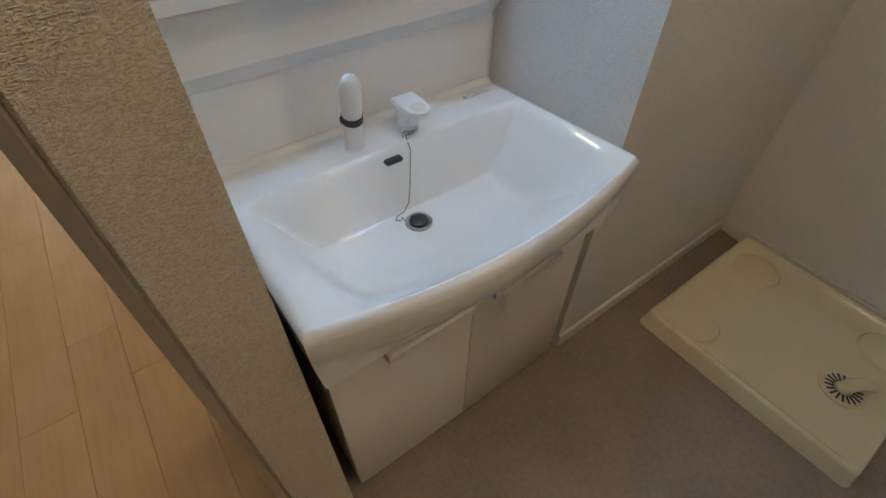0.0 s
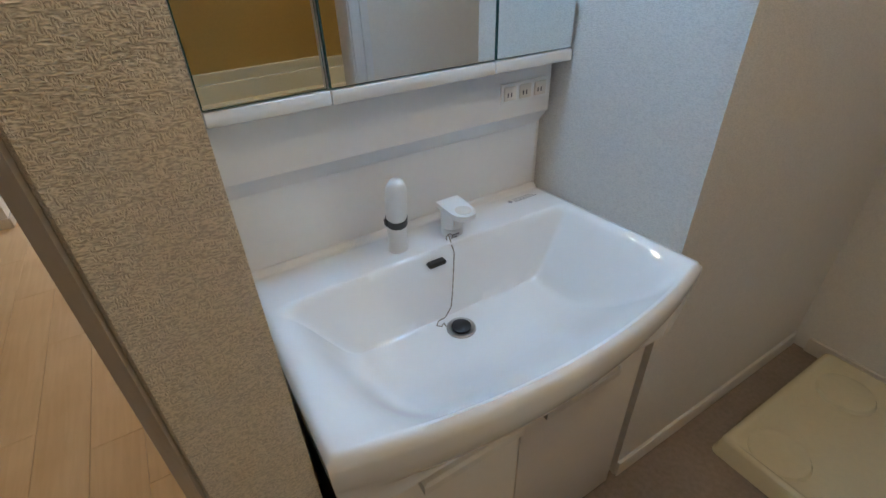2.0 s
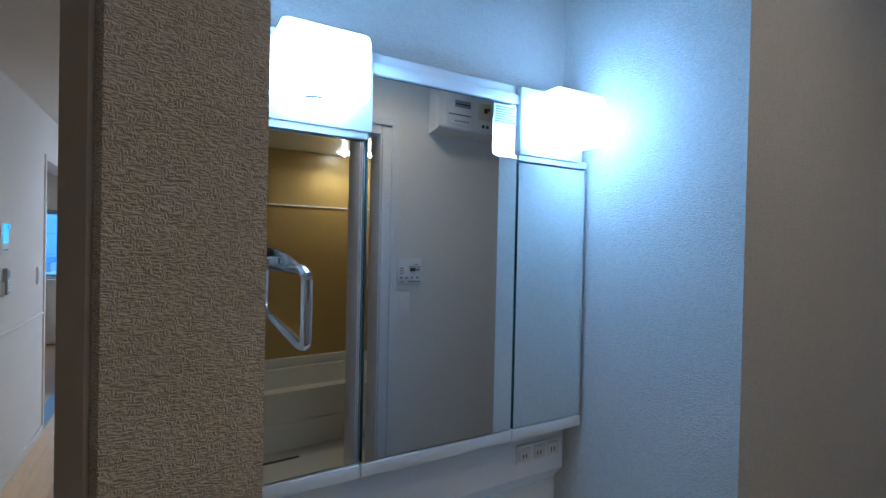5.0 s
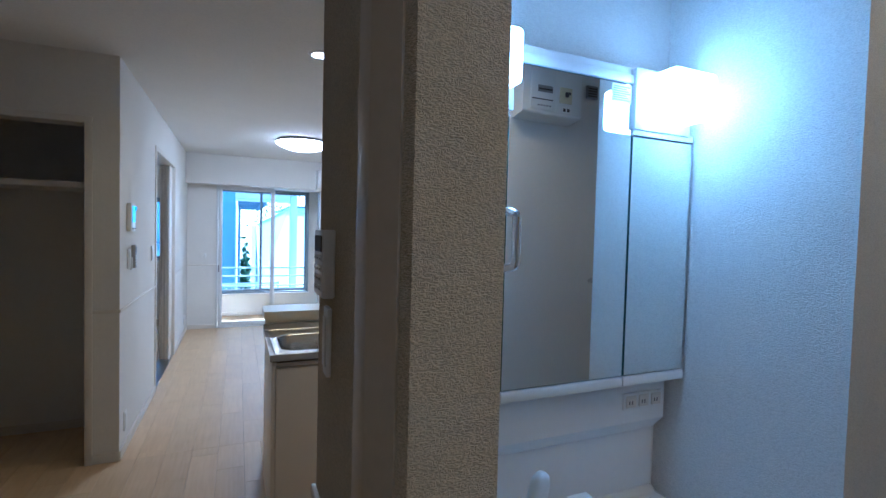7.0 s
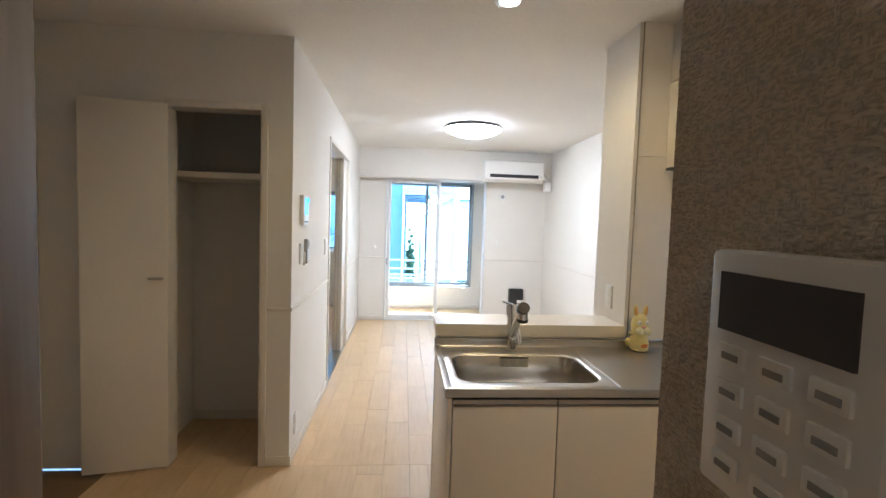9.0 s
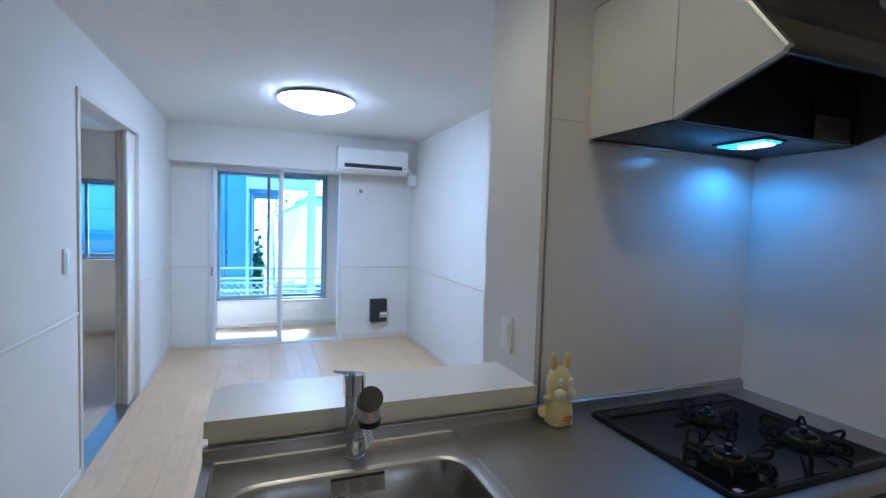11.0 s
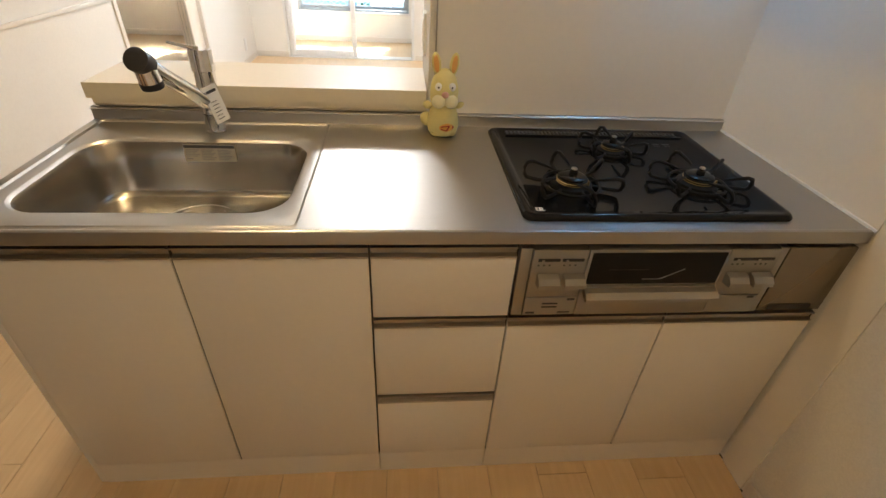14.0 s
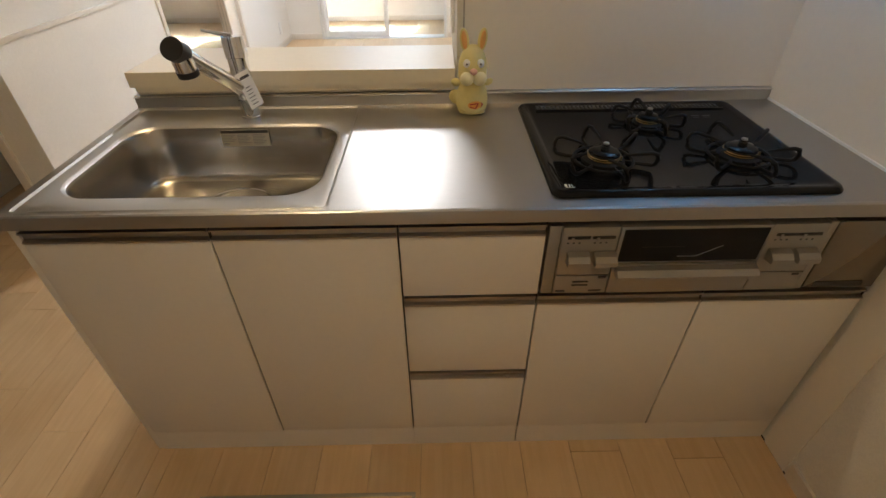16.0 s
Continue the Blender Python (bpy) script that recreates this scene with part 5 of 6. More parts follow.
def hood():
    h = thing("range_hood", (2.72, 3.5, 1.74), "beige-panelled range hood with a dark sloping underside", "range hood")
    X0, X1 = 2.330, 3.101
    boxes("side_panel", GREYL, h, [(X0, 3.472, 1.742, X0 + 0.016, 3.803, 2.148)], "grey-beige side panel", bevel=0.001)
    boxes("upper_panel", GREYL, h, [(X0, 3.472, 2.152, X0 + 0.016, 3.803, 2.428)], bevel=0.001)
    bm = bmesh.new()
    prism(bm, [(3.469, 1.743), (3.469, 2.428), (3.465, 2.428), (3.44, 2.175), (3.197, 1.838), (3.203, 1.826)], 0, X0, X0 + 0.016)
    part("wing_panel", bm, GREYL, h, "grey-beige sloped side panel")
    bm = bmesh.new()
    prism(bm, [(3.195, 1.832), (3.191, 1.837), (3.44, 2.180), (3.445, 2.176)], 0, X0 - 0.002, X0 + 0.016)
    part("slope_edge", bm, ALU, h)
    bm = bmesh.new()
    prism(bm, [(3.206, 1.836), (3.442, 2.165), (3.442, 2.426), (3.46, 2.426), (3.46, 2.16), (3.218, 1.83)], 0, X0 + 0.017, X1)
    part("front_panel", bm, HOODG, h, "dark brown-grey sloping front")
    bm = bmesh.new()
    prism(bm, [(3.203, 1.826), (3.206, 1.838), (3.300, 1.960), (3.470, 1.960), (3.470, 1.741), (3.478, 1.739), (3.480, 1.970), (3.300, 1.972), (3.216, 1.828)], 0, X0 + 0.017, X1 - 0.012)
    part("hollow_underside", bm, HOODB, h, "black enamel hollow behind the lip")
    bm = bmesh.new()
    prism(bm, [(3.203, 1.826), (3.214, 1.826), (3.469, 1.756), (3.469, 1.741)], 0, X0 + 0.0165, X0 + 0.026)
    prism(bm, [(3.203, 1.826), (3.300, 1.960), (3.469, 1.960), (3.469, 1.741)], 0, X1 - 0.011, X1)
    part("side_lip", bm, HOODG, h, "brown-grey lip along the side")
    boxes("flat_underside", HOODB, h, [(X0 + 0.004, 3.482, 1.738, X1, 3.803, 1.760)], bevel=0.001)
    boxes("under_rim", ALU, h, [(X0, 3.780, 1.728, X1, 3.803, 1.737)], bevel=0.001)
    l = boxes("lamp_frame", ALU, h, [(2.708, 3.495, 1.731, 2.810, 3.665, 1.7375)], bevel=0.001)
    boxes("lamp_lens", LAMPH, l, [(2.720, 3.505, 1.7285, 2.798, 3.653, 1.7305)], "lit pale blue lens")
    boxes("lamp_tube", LAMPT, l, [(2.752, 3.512, 1.720, 2.784, 3.610, 1.7280)], "bright white tube behind the lens", bevel=0.003)
    # solid plate imitating a reflection seen on the dark underside
    boxes("catch_plate", HOODG, h, [(2.866, 3.455, 1.742, 3.035, 3.460, 1.812)], "small brown-grey plate standing in for a reflection", bevel=0.002)
    return h


counter_ledge()
worktop()
kitchen_units()
grill()
stove()
kitchen_tap()
rabbit()
hood()
bm = bmesh.new()
box(bm, 2.186, 3.801, 0.89, 3.100, 3.8055, 1.791)
part("wall_panel_stove", bm, PANEL, None, "glossy white kitchen wall panel behind the stove", "structure")
bm = bmesh.new()
box(bm, 2.186, 3.801, 1.794, 2.329, 3.8055, H)
part("wall_panel_upper", bm, PANEL, None, "glossy white kitchen wall panel", "structure")
structure("wall_panel_side", PANEL, [(3.100, 3.19, 0.86, 3.1045, 3.800, 1.735), (3.1003, 3.092, 0.0, 3.1045, 3.188, H)], "glossy white kitchen wall panel")
structure("trim_panel_edge", ALU, [(2.182, 3.7985, 0.89, 2.1855, 3.806, H)])
structure("trim_sealant", WPLAST, [(3.0965, 3.19, 0.8552, 3.1005, 3.785, 0.8615)], "white sealant line along the worktop")
s, slab = switch_plate("wall_socket", 2.1645, 3.98, 1.075, -1, 0, 0.07, 0.12, 0.009, "white double wall socket on the wing wall", "socket", rockers=2)


# ---- living room ----
def sliding_sash(name, x0, x1, y, label):
    s = thing(name, ((x0 + x1) / 2, y, 0), label, "window door", "sliding window doors")
    z0, z1, w = 0.015, 2.015, 0.04
    boxes("frame", WINW, s, [(x0, y, z0, x0 + w, y + 0.03, z1), (x1 - w, y, z0, x1, y + 0.03, z1), (x0 + w, y, z0, x1 - w, y + 0.03, z0 + 0.06), (x0 + w, y, z1 - 0.045, x1 - w, y + 0.03, z1)], bevel=0.002)
    pane = boxes("pane", GLASS, s, [(x0 + w, y + 0.012, z0 + 0.06, x1 - w, y + 0.017, z1 - 0.045)], "clear glass pane")
    pane.visible_shadow = False
    return s


structure("window_1", WINW, [(0.796, 8.262, 0, 0.822, 8.39, 2.03), (2.213, 8.262, 0, 2.240, 8.39, 2.03), (0.822, 8.262, 2.015, 2.213, 8.39, 2.035), (0.822, 8.262, -0.005, 2.213, 8.39, 0.012)], "white window door frame", 0.002)
a = sliding_sash("sliding_window_door", 0.826, 1.578, 8.285, "white framed sliding glass door pushed to one end")
b = sliding_sash("sliding_window_door", 0.834, 1.562, 8.335, "white framed sliding glass door stacked behind another")
boxes("latch", GREYP, a, [(0.824, 8.266, 0.80, 0.842, 8.285, 0.90)], "grey finger latch", bevel=0.002)


def outer_window(name, x0, x1, z0, z1, label):
    boxes_ = [(x0, 9.222, z0, x0 + 0.03, 9.30, z1), (x1 - 0.03, 9.222, z0, x1, 9.30, z1), (x0 + 0.03, 9.222, z0, x1 - 0.03, 9.30, z0 + 0.03), (x0 + 0.03, 9.222, z1 - 0.03, x1 - 0.03, 9.30, z1)]
    f = structure(name, WING, boxes_, label, 0.002)
    mid = (x0 + x1) / 2 - (0.058 if x0 > 0 else 0)
    for k, (a0, a1, y) in enumerate(((x0 + 0.03, mid + 0.02, 9.245), (mid - 0.02, x1 - 0.03, 9.272))):
        w = 0.035
        fr = boxes("sash_frame", WING, f, [(a0, y, z0 + 0.03, a0 + w, y + 0.022, z1 - 0.03), (a1 - w, y, z0 + 0.03, a1, y + 0.022, z1 - 0.03), (a0 + w, y, z0 + 0.03, a1 - w, y + 0.022, z0 + 0.07), (a0 + w, y, z1 - 0.065, a1 - w, y + 0.022, z1 - 0.03)])
        p = boxes("pane", GLASSG, f, [(a0 + w, y + 0.008, z0 + 0.07, a1 - w, y + 0.013, z1 - 0.065)], "clear glass pane")
        p.visible_shadow = False
    return f


outer_window("window_2", 0.78, 2.19, 0.36, 2.07, "grey-blue aluminium sliding window")
outer_window("window_3", -1.25, 0.05, 0.90, 1.86, "grey-blue aluminium sliding window of the next room")
structure("trim_sill", WINW, [(0.76, 9.19, 0.345, 2.21, 9.222, 0.362), (-1.27, 9.19, 0.885, 0.07, 9.222, 0.902)], "white window sill", 0.002)
wr = thing("window_guard_rail", (1.48, 9.38, 0.45), "white metal guard rail outside the window", "rail")
for z in (0.47, 0.63, 0.77):
    bm = bmesh.new()
    tube(bm, [(0.74, 9.40, z), (2.24, 9.40, z)], 0.014, 10)
    part("bar", bm, WINW, wr, smooth=50)
for x in (0.76, 2.22):
    boxes("post", WINW, wr, [(x - 0.012, 9.352, 0.44, x + 0.012, 9.412, 0.80)], bevel=0.002)


def aircon():
    a = thing("air_conditioner", (2.53, 7.96, 2.01), "white wall air conditioner mounted on the beam", "air conditioner")
    bm = bmesh.new()
    prism(bm, [(8.068, 2.292), (7.885, 2.292), (7.862, 2.275), (7.855, 2.12), (7.880, 2.045), (7.93, 2.015), (8.068, 2.015)], 0, 2.128, 2.938)
    part("casing", bm, WPLAST, a, smooth=30)
    boxes("outlet", BLACKP, a, [(2.20, 7.850, 2.058, 2.865, 7.90, 2.102)], "dark air outlet")
    boxes("flap", WPLAST, a, [(2.20, 7.845, 2.040, 2.865, 7.874, 2.0575)], "white outlet flap", bevel=0.002)
    boxes("indicator", GREYP, a, [(2.885, 7.852, 2.075, 2.915, 7.856, 2.085)])
    p = thing("pipe_cover", (3.02, 8.0, 2.0), "white pipe cover elbow beside the air conditioner", "pipe")
    bm = bmesh.new()
    tube(bm, [(2.935, 8.02, 2.10), (2.99, 8.02, 2.095), (3.03, 8.025, 2.06), (3.04, 8.035, 2.00)], 0.036, 12)
    part("elbow", bm, WPLAST, p, smooth=50)
    lathe_m = bmesh.new()
    box(lathe_m, 2.995, 7.985, 1.90, 3.09, 8.066, 2.03, 0.01)
    part("cap", lathe_m, WPLAST, p, smooth=50)
    return a


aircon()
cl = thing("ceiling_lamp", (1.745, 6.45, H), "round lit ceiling lamp with a shallow frosted dome", "lamp")
bm = bmesh.new()
lathe(bm, [(0, 0), (0.27, 0), (0.285, -0.018), (0.296, -0.026), (0.288, -0.032), (0, -0.032)], (1.745, 6.45, H - 0.001), 48)
part("rim", bm, GREYP, cl, smooth=40)
bm = bmesh.new()
lathe(bm, [(0, -0.118), (0.06, -0.115), (0.13, -0.103), (0.20, -0.083), (0.255, -0.060), (0.288, -0.042), (0.293, -0.033), (0, -0.033)], (1.745, 6.45, H), 48)
part("dome", bm, LAMPC, cl, "lit frosted dome", smooth=50)


def downlight(x, y):
    d = thing("downlight", (x, y, H), "small round lit downlight in the white ceiling", "lamp", "ceiling downlights")
    bm = bmesh.new()
    n = 32
    lathe(bm, [(0.045, 0.004), (0.045, -0.003), (0.062, -0.003), (0.066, 0.0), (0.066, 0.004)], (x, y, H - 0.004), n)
    part("trim_ring", bm, WPLAST, d, smooth=40)
    bm = bmesh.new()
    lathe(bm, [(0, -0.004), (0.04, -0.003), (0.0445, 0.0), (0, 0.0)], (x, y, H - 0.003), n)
    part("lens", bm, LAMPD, d, smooth=40)
    return d


downlight(1.50, 3.69)
# the next three downlights are assumed fittings for the guessed bulbs
downlight(0.78, 0.40)
downlight(2.15, 2.45)
downlight(2.10, 0.85)

mb = thing("gas_socket_box", (2.71, 8.27, 0.35), "black wall-mounted box with a white label above a socket", "wall box")
boxes("case", BLACKP, mb, [(2.61, 8.20, 0.215, 2.815, 8.279, 0.495)], bevel=0.006)
boxes("label_plate", WHITEP, mb, [(2.725, 8.196, 0.270, 2.812, 8.201, 0.335)], bevel=0.001)
boxes("label_stripe", DARKP, mb, [(2.728, 8.1945, 0.283, 2.809, 8.1965, 0.294)])
switch_plate("wall_socket", 2.715, 8.279, 0.15, 0, -1, 0.12, 0.07, 0.008, "white low wall socket plate below the black box", "socket")
switch_plate("wall_stud_plate", 2.41, 8.279, 1.16, 0, -1, 0.03, 0.06, 0.006, "tiny white sensor plate on the far wall", "sensor")
switch_plate("wall_stud_plate", 0.66, 8.279, 1.04, 0, -1, 0.03, 0.05, 0.006, "tiny white plate beside the window", "sensor")
rv = thing("round_vent", (2.47, 8.27, 1.82), "small round grey-white vent on the far wall", "vent")
bm = bmesh.new()
m90 = pose(0, 0, 0, 90, 0, 0)
lathe(bm, [(0, 0.0), (0.055, 0.0), (0.055, 0.010), (0.046, 0.018), (0.040, 0.012), (0, 0.012)], (2.47, 8.279, 1.82), 28, m90)
part("ring", bm, WPLAST, rv, smooth=40)
bm = bmesh.new()
lathe(bm, [(0, 0.012), (0.026, 0.012), (0.022, 0.024), (0, 0.024)], (2.47, 8.279, 1.82), 24, m90)
part("cap", bm, GREYP, rv, smooth=40)

ic = thing("intercom", (0.44, 4.55, 1.49), "white video intercom with a lit blue screen", "intercom")
boxes("case", WPLAST, ic, [(0.435, 4.462, 1.395, 0.460, 4.605, 1.575)], bevel=0.004)
boxes("screen", SCREEN, ic, [(0.4595, 4.490, 1.455, 0.462, 4.592, 1.560)], "lit blue screen")
boxes("visor", SCREEN, ic, [(0.461, 4.575, 1.535, 0.468, 4.602, 1.558)])
boxes("button", GREYP, ic, [(0.4595, 4.49 + 0.028 * k, 1.410, 0.462, 4.51 + 0.028 * k, 1.418) for k in range(4)])
switch_plate("wall_switch", 0.4345, 4.505, 1.22, 1, 0, 0.07, 0.125, 0.010, "white rocker switch beside a remote control", "switch", rockers=2)
rc = thing("remote_control", (0.445, 4.63, 1.22), "pale grey remote control in a wall holder", "remote control")
boxes("holder", WPLAST, rc, [(0.435, 4.570, 1.140, 0.450, 4.640, 1.225)], bevel=0.003)
boxes("remote_body", ALU, rc, [(0.440, 4.578, 1.150, 0.462, 4.632, 1.305)], bevel=0.004)
boxes("display", GREYP, rc, [(0.4615, 4.585, 1.255, 0.464, 4.625, 1.292)])
boxes("key", WHITEP, rc, [(0.4615, 4.585 + 0.014 * k, 1.175 + 0.018 * j, 0.464, 4.594 + 0.014 * k, 1.184 + 0.018 * j) for k in range(3) for j in range(4)])
switch_plate("wall_switch", 0.4345, 5.395, 1.21, 1, 0, 0.07, 0.125, 0.010, "white rocker switch beside the sliding doorway", "switch")
switch_plate("wall_socket", 0.4345, 4.415, 0.20, 1, 0, 0.07, 0.12, 0.008, "white low wall socket near the closet corner", "socket", rockers=2)
switch_plate("wall_socket", 0.4345, 7.9, 0.20, 1, 0, 0.07, 0.12, 0.008, "white low wall socket near the window", "socket", rockers=2)
s, slab = switch_plate("light_switch", 1.2325, 1.758, 1.245, -1, 0, 0.040, 0.118, 0.008, "white narrow rocker light switch on the woven-paper wall", rockers=1)
wc = thing("water_heater_controller", (1.21, 1.745, 1.385), "white water heater control panel with a dark display and keys", "control panel")
boxes("case", WPLAST, wc, [(1.197, 1.688, 1.328, 1.2182, 1.776, 1.442)], bevel=0.003)
boxes("display", DARKP, wc, [(1.1955, 1.698, 1.405, 1.198, 1.766, 1.432)])
boxes("key", WHITEP, wc, [(1.1952, 1.698 + 0.025 * k, 1.338 + 0.017 * j, 1.198, 1.715 + 0.025 * k, 1.348 + 0.017 * j) for k in range(3) for j in range(4)], bevel=0.001)
boxes("key_mark", GREYP, wc, [(1.1946, 1.701 + 0.025 * k, 1.341 + 0.017 * j, 1.1955, 1.711 + 0.025 * k, 1.344 + 0.017 * j) for k in range(3) for j in range(4)])
moved(wc, 0.0145, 0.030, -0.004)


def walnut_door():
    d = thing("walnut_door", (0.555, 1.46, 0), "open dark walnut door with a satin lever handle", "door")
    boxes("leaf", WALNUT, d, [(0.535, 1.466, 0.010, 0.571, 2.0885, 2.045), (0.535, 2.0935, 0.010, 0.571, 2.258, 2.045)], bevel=0.0015)
    boxes("groove", BLACKP, d, [(0.538, 2.088, 0.012, 0.568, 2.094, 2.043)])
    h = boxes("handle_plate", CHROME, d, [(0.571, 2.150, 0.955, 0.580, 2.205, 1.025)], "square satin handle plate", bevel=0.002)
    bm = bmesh.new()
    box(bm, 0.580, 2.170, 0.978, 0.615, 2.186, 0.996, 0.002)
    box(bm, 0.610, 2.070, 0.972, 0.622, 2.190, 1.000, 0.002)
    part("lever", bm, CHROME, h, "flat satin lever", smooth=40)
    return d


walnut_door()
cd = thing("closet_door", (-0.23, 4.26, 0), "white folding closet door standing open", "door")
for k, (a0, a1) in enumerate(((-0.42, -0.004),)):
    lf = boxes("leaf", DOORW, cd, [(-0.020, a0, 0.012, 0.0, a1, 2.03)], bevel=0.0015)
    lf.matrix_parent_inverse = lf.matrix_parent_inverse @ pose(-0.222, 4.266, 0, 0, 0, -78)
    hd = boxes("handle", ALU, lf, [(0.0, -0.10, 1.075, 0.018, -0.025, 1.087)], "small bar handle", bevel=0.002)
sh = thing("closet_shelf", (0.02, 4.7, 1.67), "white shelf inside the dark closet", "shelf")
boxes("board", SATIN, sh, [(-0.374, 4.46, 1.655, 0.303, 4.939, 1.69)], bevel=0.002)
sd = thing("sliding_door_stack", (0.37, 6.6, 0), "white sliding door leaves stacked in the doorway", "door")
for k in range(3):
    l = boxes("leaf", DOORW, sd, [(0.322 + 0.032 * k, 6.69 - 0.02 * k, 0.006, 0.351 + 0.032 * k, 6.858, 2.07)], bevel=0.002)
    boxes("pull_edge", GREYP, l, [(0.336 + 0.032 * k, 6.6885 - 0.02 * k, 0.01, 0.338 + 0.032 * k, 6.6905 - 0.02 * k, 2.065)])


# ---- outside ----
structure("ground", GROUND, [(-60, 9.36, -3.2, 60, 140, -3.0)], "pale concrete yard")
nb = thing("neighbour_building", (-1.2, 15.0, -3.0), "blue-grey sided neighbouring building over a shaded passage", "building")
boxes("wall", BLDB, nb, [(-9.0, 13.9, -3.0, 0.635, 22.0, 6.0)], "pale blue-grey siding wall")
boxes("wing_wall", BLDM, nb, [(0.636, 13.82, -3.0, 1.005, 22.0, 6.0)], "mid-blue corner wing")
boxes("upper_wall", BLDB, nb, [(1.006, 13.82, 2.36, 2.30, 16.5, 6.0)], "pale blue-grey wall over the passage")
boxes("passage_beam", BLDW, nb, [(1.006, 13.80, 2.15, 2.32, 13.96, 2.355)], "pale rendered beam", bevel=0.01)
boxes("passage_post", WINW, nb, [(2.325, 13.78, -3.0, 2.50, 13.96, 2.50)], "white rendered post", bevel=0.01)
boxes("passage_frame", WINW, nb, [(1.006, 13.76, -3.0, 1.045, 13.80, 2.10), (1.006, 13.76, 2.10, 2.32, 13.80, 2.145)], "slim white frame of the passage", bevel=0.004)
boxes("siding_joint", BLDD, nb, [(-9.0, 13.888, -3.0 + 0.455 * k, 0.62, 13.899, -2.99 + 0.455 * k) for k in range(19)], "fine level siding joints")
boxes("siding_joint", BLDD, nb, [(0.640, 13.808, -3.0 + 0.455 * k, 1.0, 13.819, -2.99 + 0.455 * k) for k in range(19)], "fine level siding joints")
for k in range(9):
    boxes("canopy_slat", BLDD, nb, [(1.060, 13.98 + 0.42 * k, 2.02, 1.75, 14.06 + 0.42 * k, 2.10)], "dark canopy slat")
boxes("canopy_panel", BLDD, nb, [(1.060, 13.98, 2.11, 1.75, 17.8, 2.13)], "dark canopy sheet")
for k in range(7):
    boxes("passage_pipe", WINW if k % 2 else BLDD, nb, [(1.07 + 0.012 * (k % 3), 14.2 + 0.55 * k, -3.0, 1.12 + 0.012 * (k % 3), 14.26 + 0.55 * k, 2.0)], "slim upright pipe", bevel=0.008)
boxes("downpipe", BLDM, nb, [(0.52, 13.82, -3.0, 0.58, 13.885, 6.0)], "slim downpipe", bevel=0.01)
for k in range(2):
    boxes("wall_vent", DARKP, nb, [(0.49 + 0.12 * k, 13.79, 0.68, 0.525 + 0.12 * k, 13.815, 0.715)], "small dark wall vent", bevel=0.008)
lf = thing("lattice_fence", (0.3, 12.9, -3.0), "white diagonal lattice fence before the siding", "fence")
bm = bmesh.new()
for k in range(30):
    for sgn in (-1, 1):
        xa = -1.2 + 0.12 * k
        tube(bm, [(xa, 12.9 + 0.01 * sgn, -0.35), (xa + sgn * 0.45, 12.9 + 0.01 * sgn, 0.10)], 0.006, 4)
part("lattice", bm, WINW, lf)
boxes("rail", WINW, lf, [(-1.7, 12.88, 0.10, 2.0, 12.92, 0.14), (-1.7, 12.88, -0.38, 2.0, 12.92, -0.35)])
for k in range(3):
    boxes("post", WINW, lf, [(-1.7 + 1.83 * k, 12.87, -3.0, -1.66 + 1.83 * k, 12.93, 0.16)])
ab = thing("annex_roof", (-3.0, 12.5, -3.0), "low annex with a pale edged slate roof", "building")
boxes("wall", BLDB, ab, [(-6.5, 11.2, -3.0, -0.6, 13.6, 0.9)])
boxes("roof", BLDD, ab, [(-6.7, 11.0, 0.9, -0.5, 13.7, 1.05)])
wb = thing("white_building", (5.0, 24.0, -3.0), "sunlit pale rendered building with a sloping parapet", "building")
bm = bmesh.new()
prism(bm, [(1.75, -3.0), (1.75, 1.55), (3.05, 2.30), (12.0, 2.30), (12.0, -3.0)], 1, 22.0, 30.0)
part("wall", bm, BLDW, wb)
# added slope, tilted into the sun so the shaded front looks bright
bm = bmesh.new()
lo = [bm.verts.new(p) for p in ((1.75, 18.0, -0.65), (12.0, 18.0, -0.65), (12.0, 21.9, 2.28), (3.05, 21.9, 2.28), (1.75, 21.9, 1.53))]
hi = [bm.verts.new((v.co.x, v.co.y, v.co.z + 0.06)) for v in lo]
bm.faces.new(lo[::-1])
bm.faces.new(hi)
for k in range(5):
    bm.faces.new((lo[k], lo[(k + 1) % 5], hi[(k + 1) % 5], hi[k]))
part("lean_to_roof", bm, BLDW, wb, "pale slope added to catch the sun before the wall")
boxes("roof_edge", BLDD, wb, [(3.05, 21.9, 2.30, 12.1, 30.1, 2.42)])
boxes("balcony_rail", WINW, wb, [(1.9, 20.9, 0.78, 5.2, 20.96, 0.84)] + [(1.9 + 0.36 * k, 20.91, -0.3, 1.93 + 0.36 * k, 20.95, 0.78) for k in range(10)])
for k in range(4):
    for j in range(2):
        w = boxes("window", BLDW, wb, [(3.0 + 2.2 * k, 21.95, -1.4 + 2.5 * j, 3.8 + 2.2 * k, 22.0, -0.7 + 2.5 * j)])
        boxes("pane", PANE, w, [(3.06 + 2.2 * k, 21.93, -1.34 + 2.5 * j, 3.74 + 2.2 * k, 21.949, -0.76 + 2.5 * j)])
# added slab out of view; its width decides where sun comes in
ov = thing("unseen_overhang", (1.0, 9.8, 2.6), "unseen white slab shading the window from above", "balcony")
boxes("slab", BLDW, ov, [(0.35, 9.36, 2.35, 4.5, 10.45, 2.6)])
fe = thing("mesh_fence", (1.0, 12.5, -3.0), "low white mesh fence in the yard", "fence")
for k in range(9):
    boxes("post", WINW, fe, [(-3.0 + 1.0 * k, 12.48, -3.0, -2.95 + 1.0 * k, 12.53, -1.7)])
